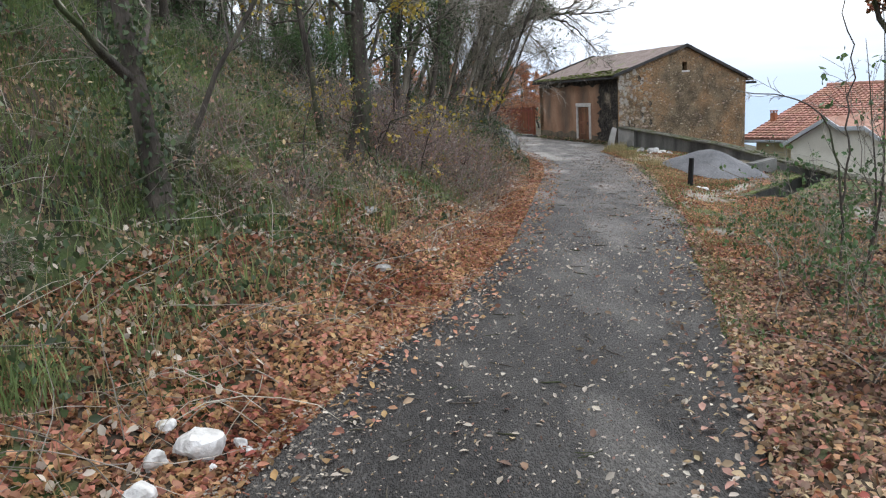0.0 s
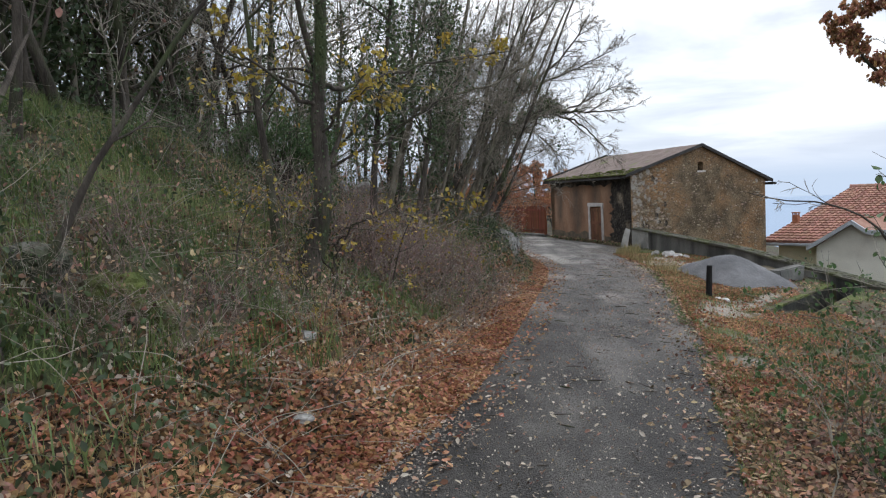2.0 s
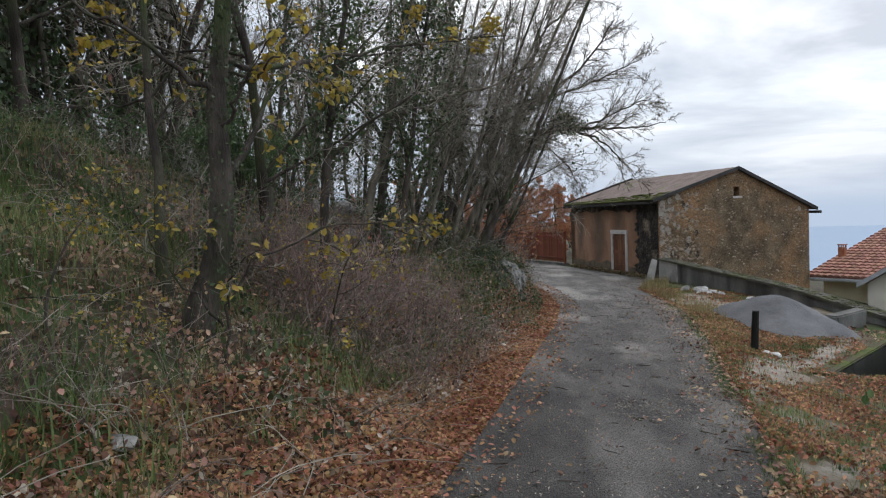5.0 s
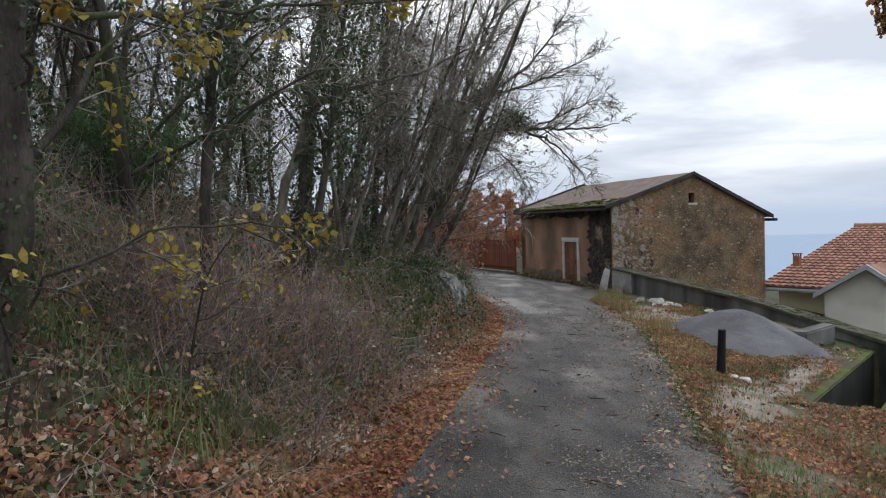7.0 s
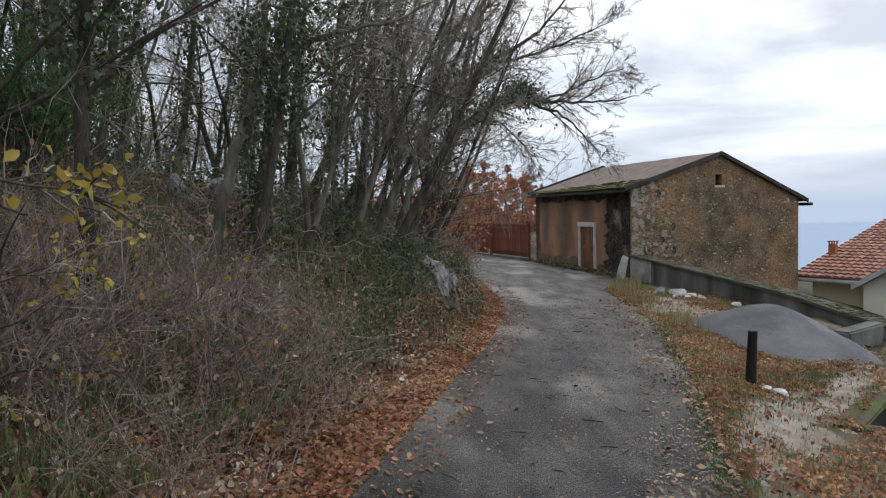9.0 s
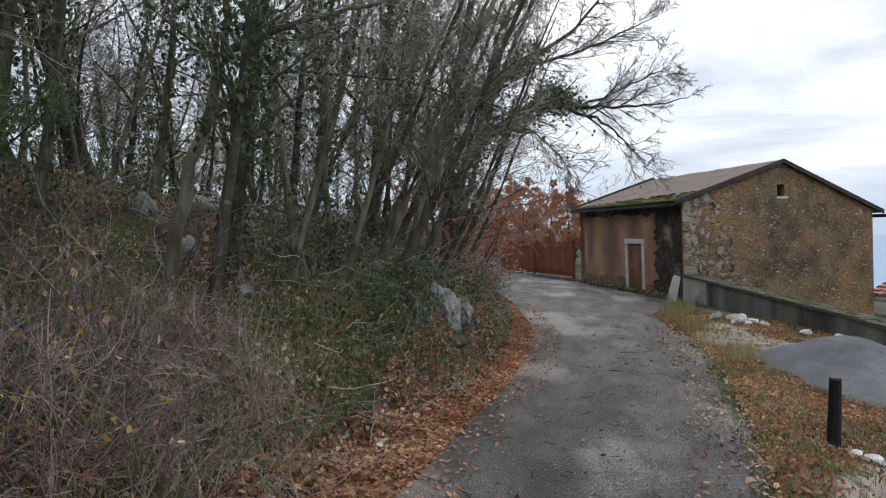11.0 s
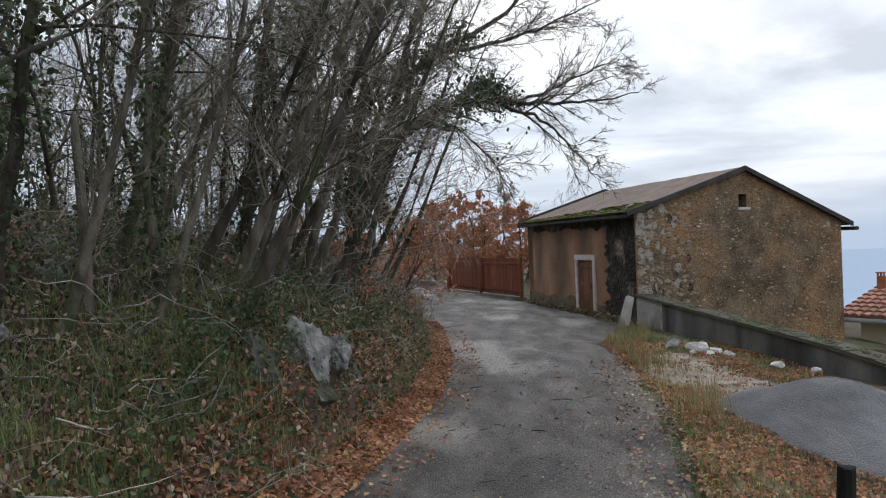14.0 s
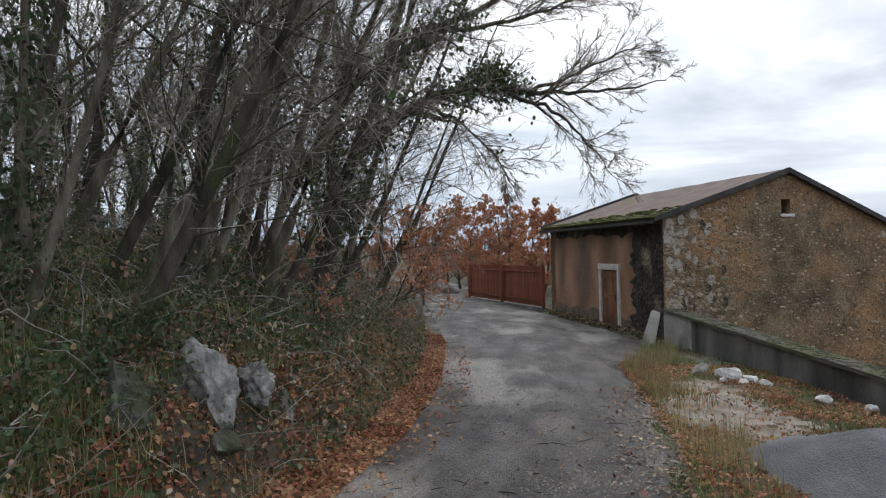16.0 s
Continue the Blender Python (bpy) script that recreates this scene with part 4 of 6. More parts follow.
for i, (x, y, s) in enumerate([(6.98, 25.3, 0.2), (6.68, 25.85, 0.18), (7.2, 25.0, 0.14), (7.06, 24.85, 0.1), (7.36, 24.8, 0.11), (7.85, 23.95, 0.12), (8.2, 23.35, 0.13), (6.85, 25.05, 0.08)]):
    put_rock("limestone_rock", "white limestone lump lying beside the parapet wall", x, y, s, s * 0.8, s * 0.62, M_WHITE_ROCK if i != 1 else M_LIME, i + 3, i * 40, group="rocks by the wall")
for i, (x, y, s) in enumerate([(5.68, 16.12, 0.11), (5.53, 16.2, 0.08)]):
    put_rock("limestone_rock", "pale stone at the foot of the post", x, y, s, s * 0.8, s * 0.55, M_WHITE_ROCK, i + 20, i * 40, group="stones by the post")
for i, (x, y, s) in enumerate([(-1.1, 3.24, 0.13), (-1.31, 3.4, 0.055), (-0.94, 3.37, 0.05), (-1.25, 3.08, 0.065), (-1.2, 2.78, 0.085), (-0.87, 3.33, 0.035), (-1.0, 3.12, 0.03)]):
    put_rock("limestone_rock", "rough white limestone lump among fallen leaves", x, y, s, s * 0.8, s * 0.85, M_WHITE_ROCK, i + 30, i * 70, group="rocks at the road's edge")
put_rock("bank_rock", "flat pinkish stone half buried in leaves", -0.75, 8.1, 0.13, 0.1, 0.05, M_LIME, 44)
for i, (x, y, s) in enumerate([(-1.6, 18.6, 0.22), (-1.05, 18.9, 0.18), (-2.0, 18.0, 0.2), (-0.65, 18.3, 0.16), (-1.3, 17.7, 0.18), (-0.5, 17.3, 0.13)]):
    put_rock("bank_boulder", "grey limestone boulder among twigs on the bank", x, y, s, s * 0.8, s * 0.8, M_LIME, 50 + i, i * 65, group="boulders on the bank")
for i, (x, y, s) in enumerate([(-1.95, 6.95, 0.3), (-2.35, 6.7, 0.24), (-1.62, 7.15, 0.17), (-2.1, 6.45, 0.18)]):
    put_rock("mossy_rock", "dark rock thick with bright moss on the bank", x, y, s, s * 0.8, s * 0.7, M_MOSSY_ROCK if i % 2 else M_MOSS, 90 + i, i * 50, sink=0.3, sub=4, rough=0.7, group="mossy rocks on the bank")
put_rock("bank_rock", "small pale stone on the leaves", -0.49, 6.75, 0.08, 0.07, 0.04, M_LIME, 45)


def build_outcrop():
    o = thing("rock_outcrop", "grey limestone outcrop with moss in the bank", "rock outcrop")
    for i, (x, y, z, sx, sz) in enumerate([(1.64, 18.66, 0.66, 0.2, 0.36), (1.78, 19.15, 0.55, 0.16, 0.27), (1.3, 18.0, 0.66, 0.3, 0.26), (1.74, 18.5, 0.26, 0.16, 0.14), (1.35, 18.5, 0.5, 0.26, 0.26), (1.85, 19.6, 0.3, 0.14, 0.16), (0.95, 17.7, 0.5, 0.25, 0.18)]):
        ob = part("boulder", rock(i + 60, sx, sx * 0.85, sz, 4, 0.9), M_LIME if i < 2 else M_MOSSY_ROCK, o, "" if i < 2 else "boulder grown over with moss")
        ob.matrix_world = pose(x, y, z, 5 * i, -12, i * 50)


build_outcrop()


def build_slab():
    bm = boxed(-0.13, 0.13, -0.05, 0.05, 0, 0.82, bevel=0.025)
    for v in bm.verts:
        v.co.x *= 1.15 - 0.45 * v.co.z
    ob = part("leaning_stone", bm, M_CONCRETE_PALE)
    ob.matrix_world = pose(6.45, 29.75, land_z(6.45, 29.75) - 0.05, -8, 21, 20)
    tagged(ob, "pale stone slab leaning against the wall's end", "stone slab")


build_slab()


def build_pit():
    pit = thing("stairwell", "narrow sunken concrete stairwell with mossy kerbs", "stairwell")
    M = Matrix(((PIT_N[0], PIT_DIR[0], 0, PIT_C[0]), (PIT_N[1], PIT_DIR[1], 0, PIT_C[1]), (0, 0, 1, 0), (0, 0, 0, 1)))
    pit.matrix_world = M
    zt = land_z(*PIT_C) + 0.015

    def slab(name, x0, x1, y0, y1, z0, z1, m, label=""):
        bm = boxed(x0, x1, y0, y1, z0, z1, bevel=0.02)
        # the tops follow the fall of the ground
        for v in bm.verts:
            w = M @ v.co
            if v.co.z > -1.2:
                v.co.z = v.co.z + (0.111 - 0.0507 * w.x - 0.0101 * w.y) - (0.111 - 0.0507 * PIT_C[0] - 0.0101 * PIT_C[1])
        part(name, bm, m, pit, label)

    # the two long sides are darker than the end wall and the steps
    slab("side_wall", -0.62, -0.36, -2.9, 2.9, -2.4, zt - 0.02, M_DARK_CONCRETE, "dark concrete side")
    slab("side_wall", 0.36, 0.62, -2.9, 2.9, -2.4, zt - 0.02, M_DARK_CONCRETE, "dark concrete side")
    slab("end_wall", -0.36, 0.36, -2.9, -2.65, -2.4, zt - 0.02, M_CONCRETE)
    slab("kerb", -0.64, -0.34, -2.92, 2.9, zt - 0.018, zt + 0.02, M_MOSS, "bright mossy kerb top")
    slab("kerb", 0.34, 0.75, -2.92, 2.9, zt - 0.018, zt + 0.02, M_MOSS, "bright mossy kerb top")
    slab("kerb", -0.34, 0.34, -2.92, -2.63, zt - 0.018, zt + 0.02, M_MOSS, "bright mossy kerb top")
    for i in range(6):
        part("step", boxed(-0.36, 0.36, -2.64 + i * 0.32, -2.32 + i * 0.32, -2.5, zt - 0.22 - i * 0.17, bevel=0.01), M_CONCRETE_PALE, pit, "pale concrete step")
    part("floor_slab", boxed(-0.36, 0.36, -0.72, 2.9, -2.5, zt - 1.25), M_CONCRETE_PALE, pit, "pale concrete floor")


build_pit()


def build_block():
    bm = bmesh.new()
    box(bm, -0.5, 0.5, -0.15, 0.15, -0.3, 0.2, bevel=0.03)
    for v in bm.verts:
        if v.co.z > 0:
            v.co.z += 0.06 * v.co.x
        v.co.y += 0.05 * noise.noise(v.co * 2)
    ob = part("concrete_block", bm, M_CONCRETE)
    x, y = 8.35, 19.75
    ob.matrix_world = pose(x, y, land_z(x, y) + 0.12, 0, 0, 35)
    tagged(ob, "weathered concrete block beside the gravel heap", "concrete block")


build_block()

# stone pile at the bend
for i, (x, y, s) in enumerate([(0.1, 47.5, 0.34), (0.55, 47.3, 0.3), (-0.5, 47.8, 0.42), (0.3, 47.2, 0.28), (-1.1, 48.0, 0.4)]):
    put_rock("bend_stone", "pale stone block in the low wall at the bend", x, y, s, s * 0.6, s * 0.7, M_LIME, i + 80, i * 20, group="stones at the bend", sink=0.1, dz=0.2 * (i == 3))


# ---- trees and shrubs ----
def make_tree(rng, height, radius, lean, bark, twig, limbs=9, twigs=8, sprigs=7, spread=0.7, low=0.35, droop=0.0, kink=0.10, fine=0.0036, lift=0.035, main=None, angle=(0.45, 1.2), taper=0.6, limb_r=1.0):
    """A bare tree as three meshes: trunk with limbs, twigs, and the twig ends (for leaves). Local, base at the origin."""
    trunk, fineset, ends = Wood(), Wood(), []
    k = 12
    if main is None:
        main = limb(rng, (0, 0, -0.25), lean, height, k, kink, lift)
    k = len(main)
    f = np.linspace(0, 1, k)
    r = radius * (1 - 0.82 * f) * (1 + 0.7 * np.exp(-f * 14))
    trunk.add(main, r, 8)
    for i in range(limbs):
        p, d, at = sprout(rng, main, low, rng.uniform(*angle))
        ln = height * spread * rng.uniform(0.35, 0.75) * (1.15 - taper * at)
        b = limb(rng, p, d, ln, 7, 0.15, 0.03 - droop)
        rb = radius * (1 - 0.8 * at) * rng.uniform(0.35, 0.6) * limb_r
        trunk.add(b, rb * (1 - 0.85 * np.linspace(0, 1, 7)), 5)
        for j in range(twigs):
            p2, d2, at2 = sprout(rng, b, 0.15, rng.uniform(0.35, 0.95))
            l2 = ln * rng.uniform(0.25, 0.55) * (1.1 - 0.5 * at2)
            c = limb(rng, p2, d2, l2, 5, 0.18, 0.02 - droop)
            rc = max(rb * 0.33 * (1 - 0.6 * at2), fine * 1.5)
            fineset.add(c, rc * (1 - 0.7 * np.linspace(0, 1, 5)), 3)
            for q in range(sprigs):
                p3, d3, at3 = sprout(rng, c, 0.1, rng.uniform(0.4, 1.0))
                e = limb(rng, p3, d3, l2 * rng.uniform(0.25, 0.6), 3, 0.2, 0.0 - droop)
                fineset.add(e, fine * np.array([1.1, 0.85, 0.5]), 3)
                ends.append(e)
    return trunk.mesh("trunk", bark), fineset.mesh("twigs", twig), ends, main


def plant(name, label, category, group, meshes, x, y, turn=0.0, scale=1.0, dz=0.0):
    """meshes: (part name, mesh, label)."""
    ob = new(name)
    ob.matrix_world = Matrix.Translation((x, y, land_z(x, y) - 0.03 + dz)) @ Matrix.Rotation(turn, 4, "Z") @ Matrix.Scale(scale, 4)
    tagged(ob, label, category, group)
    for n, me, lab in meshes:
        p = link(n, me, ob, lab)
        if n not in ("trunk", "stem"):
            p["kind"] = "stuff"
    return ob


def along(rng, pts, n, spread):
    """Places scattered round a polyline."""
    k = len(pts) - 1
    f = rng.uniform(0, k, n)
    i = np.minimum(f.astype(int), k - 1)
    return pts[i] + (pts[i + 1] - pts[i]) * (f - i)[:, None] + rng.normal(0, spread, (n, 3))


def some_ends(rng, ends, n):
    pts = np.array([e[rng.integers(1, len(e))] for e in ends])
    return pts[rng.integers(0, len(pts), n)] + rng.normal(0, 0.03, (n, 3))


def smooth_line(pts, k):
    """k points on a smooth line through a few given ones."""
    p = np.asarray(pts, float)
    q = np.concatenate([[2 * p[0] - p[1]], p, [2 * p[-1] - p[-2]]])
    out = []
    for f in np.linspace(0, len(p) - 1.0001, k):
        i = int(f)
        u = f - i
        a, b, c, d = q[i], q[i + 1], q[i + 2], q[i + 3]
        out.append(0.5 * (2 * b + (c - a) * u + (2 * a - 5 * b + 4 * c - d) * u * u + (3 * b - a - 3 * c + d) * u ** 3))
    return np.array(out)


def bough_tree(rng, boughs, bark, twig, per_metre=5.0, reach=1.3, fine=0.0042, bias=(0.3, 0.0, 0.08), sag=-0.01, twigs=8, sprigs=5):
    """A spreading tree with set boughs (points, radius at the start, radius at the end, bare share): wood, twigs, twig ends, lines."""
    wood, fineset, ends, lines = Wood(), Wood(), [], []
    bias = np.array(bias)
    for pts, r0, r1, bare in boughs:
        b = smooth_line(pts, 16)
        b[1:-1] += rng.normal(0, 0.022, (14, 3))
        lines.append(b)
        wood.add(b, r0 + (r1 - r0) * np.linspace(0, 1, 16) ** 0.8, 8)
        ln = np.linalg.norm(np.diff(b, axis=0), axis=1).sum()
        for i in range(int(ln * (1 - bare) * per_metre)):
            p, d, at = sprout(rng, b, bare, rng.uniform(0.4, 1.0))
            r = (r0 + (r1 - r0) * at) * rng.uniform(0.3, 0.55)
            l1 = reach * rng.uniform(0.45, 1.1) * (1.15 - 0.6 * at)
            c = limb(rng, p, d + bias, l1, 8, 0.12, sag)
            wood.add(c, np.maximum(r * (1 - 0.8 * np.linspace(0, 1, 8)), fine), 5)
            for j in range(twigs):
                p2, d2, at2 = sprout(rng, c, 0.12, rng.uniform(0.4, 0.9))
                l2 = l1 * rng.uniform(0.22, 0.5) * (1.1 - 0.45 * at2)
                e = limb(rng, p2, d2 + bias * 0.4, l2, 5, 0.15, sag)
                fineset.add(e, fine * np.array([1.5, 1.3, 1.1, 0.9, 0.6]), 3)
                for q in range(sprigs):
                    p3, d3, at3 = sprout(rng, e, 0.1, rng.uniform(0.4, 0.9))
                    g = limb(rng, p3, d3, l2 * rng.uniform(0.25, 0.55), 3, 0.16, sag)
                    fineset.add(g, fine * np.array([1.0, 0.8, 0.5]), 3)
                    ends.append(g)
    return wood.mesh("trunk", bark), fineset.mesh("crown", twig), ends, lines


RNG = np.random.default_rng(11)
R2 = random.Random(21)

# slender wood trees on the slope, five kinds, repeated
KINDS = []
for i in range(6):
    lean = (RNG.uniform(-0.1, 0.3), RNG.uniform(-0.15, 0.15), 1)
    t, w, ends, main = make_tree(RNG, RNG.uniform(7.0, 9.5), RNG.uniform(0.045, 0.08), lean, M_BARK_DARK if i % 2 else M_BARK, M_TWIG, limbs=13, twigs=9, sprigs=7, spread=0.62, low=0.18)
    parts = [("trunk", t, ""), ("crown", w, "fine bare twigs")]
    if i in (0, 1, 4):
        parts.append(("ivy", leaf_mesh("ivy", RNG, np.concatenate([along(RNG, main[:8], 1300, 0.13), some_ends(RNG, ends, 450)]), 0.07, 1.0, M_IVY), "dark ivy on the trunk"))
    if i in (2, 5):
        parts.append(("leaves", leaf_mesh("leaves", RNG, some_ends(RNG, ends, 260), 0.06, 1.0, M_YELLOW if i == 2 else M_LEAF_DULL), "last autumn leaves"))
    KINDS.append(parts)
spots = []
for k in range(4000):
    y = R2.uniform(5, 50)
    d = 1.3 + 16 * R2.random() ** 1.3
    x = float(left_edge(y)) - d
    if y < 10 and d < 4.6 or y < 16 and d < 2.4 or 13 < y < 18.5 and d < 2.8:
        continue
    if y > 23 and d < 6 and k % 2:
        continue
    if all((x - a) ** 2 + (y - b) ** 2 > (0.75 if d < 6 else 1.3) ** 2 for a, b in spots):
        spots.append((x, y))
    if len(spots) >= 100:
        break
for k, (x, y) in enumerate(spots):
    plant("woodland_tree", "slender bare tree on the wooded slope", "tree", "trees on the slope", KINDS[k % 6], x, y, R2.uniform(-0.9, 0.9), R2.uniform(0.75, 1.15))

# thickly ivied trees by the road
t, w, ends, main = make_tree(np.random.default_rng(71), 6.4, 0.075, (0.22, 0.05, 1), M_BARK_DARK, M_TWIG, limbs=13, twigs=8, sprigs=6, spread=0.5, low=0.25)
heavy = [("trunk", t, ""), ("crown", w, "fine bare twigs"), ("ivy", leaf_mesh("ivy", RNG, np.concatenate([along(RNG, main[4:], 2000, 0.2), some_ends(RNG, ends, 1100)]), 0.065, 1.0, M_IVY), "thick dark ivy in the crown")]
for k, (x, y, s) in enumerate([(-0.9, 13.2, 0.9), (-0.5, 16.0, 0.95), (0.2, 23.0, 0.85)]):
    plant("ivied_tree", "slender tree with dark ivy thick in its crown", "tree", "ivied trees by the road", heavy, x, y, k * 0.8 - 1.2, s)

FAR = []
for i in range(4):
    t, w, ends, main = make_tree(RNG, RNG.uniform(7.5, 10), RNG.uniform(0.06, 0.09), (RNG.uniform(-0.1, 0.3), 0.0, 1), M_BARK_DARK if i % 2 else M_BARK, M_TWIG, limbs=13, twigs=8, sprigs=5, spread=0.62, low=0.1, fine=0.007)
    far = [("trunk", t, ""), ("crown", w, "fine bare twigs")]
    if i == 0:
        far.append(("ivy", leaf_mesh("ivy", RNG, along(RNG, main[:9], 900, 0.3), 0.15, 1.0, M_IVY), "dark ivy on the trunk"))
    if i == 2:
        far.append(("leaves", leaf_mesh("leaves", RNG, some_ends(RNG, ends, 500), 0.12, 1.0, M_LEAF_DULL), "last brown leaves"))
    FAR.append(far)
for k in range(110):
    y = R2.uniform(9, 24) if k < 62 else R2.uniform(6, 70)
    x = float(left_edge(y)) - (6 + (12 if k < 62 else 24) * R2.random())
    plant("hill_tree", "bare tree on the wooded hillside", "tree", "trees on the hillside", FAR[k % 4], x, y, R2.uniform(0, 6.28), R2.uniform(0.8, 1.25))

# grey trunks that lean out over the road from the rocky bank
LEAN = []
for i in range(3):
    t, w, ends, main = make_tree(RNG, 7.2, 0.07, (0.46, 0.08, 1), M_BARK if i else M_BARK_DARK, M_TWIG, limbs=22, twigs=8, sprigs=5, spread=0.42, low=0.14, kink=0.035, limb_r=0.45, angle=(0.35, 1.0), droop=0.01, lift=0.012)
    LEAN.append([("trunk", t, ""), ("crown", w, "fine bare twigs")])
for k, (x, y, s) in enumerate([(0.79, 18.9, 0.95), (0.3, 18.3, 0.7), (0.42, 19.6, 1.0), (-0.12, 20.0, 0.95), (0.72, 20.3, 0.75), (0.74, 21.6, 1.05), (1.15, 20.9, 0.7), (0.5, 22.4, 1.0), (0.1, 21.1, 0.9), (1.1, 23.6, 0.8),
                               (0.9, 24.6, 1.0), (0.4, 25.6, 0.95), (1.1, 26.8, 0.85), (-0.5, 19.1, 0.9), (-0.6, 22.6, 1.0), (0.7, 28.5, 0.8), (-0.2, 17.6, 0.7), (-0.9, 20.6, 1.0), (0.0, 23.6, 1.0), (-0.8, 24.8, 1.05)]):
    plant("leaning_tree", "grey bare trunk leaning out over the road", "tree", "leaning trees", LEAN[k % 3], x, y, R2.uniform(-0.35, 0.35), s)

# the big ivy-clad tree whose crown hangs over the road
BOUGHS = [
    ([(0, 0, -0.3), (0.2, 0.15, 0.9), (0.55, 0.4, 2.05), (1.3, 1.5, 3.0), (2.1, 2.8, 3.42), (2.9, 3.5, 3.5)], 0.15, 0.055, 0.45),
    ([(2.9, 3.5, 3.5), (3.7, 3.4, 3.42), (4.5, 3.2, 3.42), (5.3, 3.1, 3.5)], 0.052, 0.008, 0.1),
    ([(2.5, 3.2, 3.46), (3.4, 2.9, 3.05), (3.9, 2.6, 2.45), (4.3, 2.4, 1.85)], 0.045, 0.007, 0.15),
    ([(2.9, 3.5, 3.5), (3.7, 3.9, 3.8), (4.5, 4.0, 4.15), (5.1, 4.0, 4.35)], 0.04, 0.007, 0.1),
    ([(0.55, 0.4, 2.05), (0.9, 0.9, 3.3), (1.5, 1.6, 4.1), (2.5, 2.4, 4.8), (3.3, 2.8, 5.6), (3.9, 3.0, 6.5)], 0.10, 0.012, 0.3),
    ([(0.9, 0.9, 3.3), (1.2, 1.1, 4.6), (1.8, 1.6, 6.0), (2.5, 2.0, 7.6)], 0.08, 0.012, 0.2),
    ([(1.5, 1.6, 4.1), (2.7, 2.6, 4.5), (3.8, 3.2, 5.0), (4.7, 3.3, 5.4)], 0.05, 0.008, 0.2),
    ([(1.8, 1.6, 6.0), (2.6, 2.0, 6.7), (3.3, 2.2, 7.5)], 0.04, 0.008, 0.1),
    ([(0.2, 0.15, 0.9), (0.2, 0.6, 2.6), (0.5, 1.0, 4.6), (0.9, 1.2, 7.0)], 0.10, 0.015, 0.3),
    ([(1.3, 1.5, 3.0), (1.9, 2.0, 2.75), (2.5, 2.4, 2.1), (2.8, 2.5, 1.5)], 0.03, 0.005, 0.1),
]
t, w, ends, lines = bough_tree(np.random.default_rng(5), BOUGHS, M_BARK_DARK, M_TWIG, per_metre=6.5, reach=1.35, fine=0.0038, twigs=10, sprigs=8)
plant("overhanging_tree", "large leaning bare tree with ivy, crown over the road", "tree", "", [("trunk", t, ""), ("crown", w, "fine bare twigs"),
      ("ivy", leaf_mesh("ivy", RNG, np.concatenate([along(RNG, lines[0][11:16], 900, 0.15), RNG.normal(0, 1, (900, 3)) * np.array([0.2, 0.22, 0.14]) + np.array([2.35, 3.1, 3.75]), along(RNG, lines[0][3:12], 1800, 0.2), along(RNG, lines[4][2:9], 1300, 0.17), along(RNG, lines[8][2:9], 900, 0.16)]), 0.07, 1.0, M_IVY), "clumps of dark ivy")], 1.05, 23.3)

# a forked tree on the bank whose long limb reaches over the thicket
t, w, ends, lines = bough_tree(np.random.default_rng(6), [
    ([(0, 0, -0.3), (0.2, 0.05, 0.9), (0.45, 0.1, 1.7), (0.75, 0.15, 2.6)], 0.085, 0.06, 0.7),
    ([(0.75, 0.15, 2.6), (1.3, 0.2, 2.85), (2.2, 0.3, 3.05), (3.2, 0.4, 3.5)], 0.05, 0.01, 0.25),
    ([(0.75, 0.15, 2.6), (0.8, 0.2, 3.6), (1.1, 0.3, 4.8), (1.3, 0.3, 6.2)], 0.05, 0.01, 0.2)], M_BARK, M_TWIG, per_metre=4, reach=1.2)
plant("forked_tree", "grey forked tree with a long level limb", "tree", "", [("trunk", t, ""), ("crown", w, "fine bare twigs")], -1.0, 16.3)

# the dark tree with yellow leaves above the road's bend
bow = np.array([(-0.12, 0, -0.25), (-0.02, 0, 0.12), (0.12, 0.02, 0.5), (0.2, 0.03, 0.85), (0.22, 0.05, 1.3), (0.19, 0.06, 1.9), (0.27, 0.08, 2.6), (0.32, 0.1, 3.4), (0.27, 0.12, 4.2), (0.4, 0.1, 5.1), (0.5, 0.1, 6.2)])
t, w, ends, main = make_tree(np.random.default_rng(8), 6.2, 0.145, (0.14, 0.05, 1), M_BARK_DARK, M_TWIG, limbs=10, twigs=6, sprigs=4, spread=0.5, low=0.3, main=bow)
t2, w2, ends2, lines = bough_tree(np.random.default_rng(7), [([(0.27, 0.08, 2.3), (0.5, 0.6, 2.32), (0.85, 1.5, 2.6), (1.6, 2.4, 2.9), (2.7, 3.1, 3.1)], 0.035, 0.008, 0.3), ([(0.24, 0.06, 1.7), (0.6, -0.3, 2.0), (1.0, -0.8, 2.1)], 0.02, 0.006, 0.2), ([(0.2, 0.05, 2.0), (-0.4, -0.4, 2.5), (-1.0, -0.6, 2.8)], 0.03, 0.006, 0.2)], M_BARK_DARK, M_TWIG, per_metre=3.5, reach=0.8, sag=-0.02, twigs=5, sprigs=3)
ends = ends + ends2
yl = ("leaves", leaf_mesh("leaves", RNG, some_ends(RNG, ends, 1200), 0.07, 1.0, M_YELLOW), "sparse yellow leaves")
plant("yellow_leaved_tree", "dark-barked tree with sparse yellow leaves", "tree", "", [("trunk", t, ""), ("crown", w, ""), ("limb", t2, "long crooked side limb"), ("crown", w2, ""), yl, ("moss", leaf_mesh("moss", RNG, along(RNG, main[:9], 2200, 0.09), 0.04, 1.0, M_IVY), "dark moss and ivy on the trunk")], -1.15, 10.25)
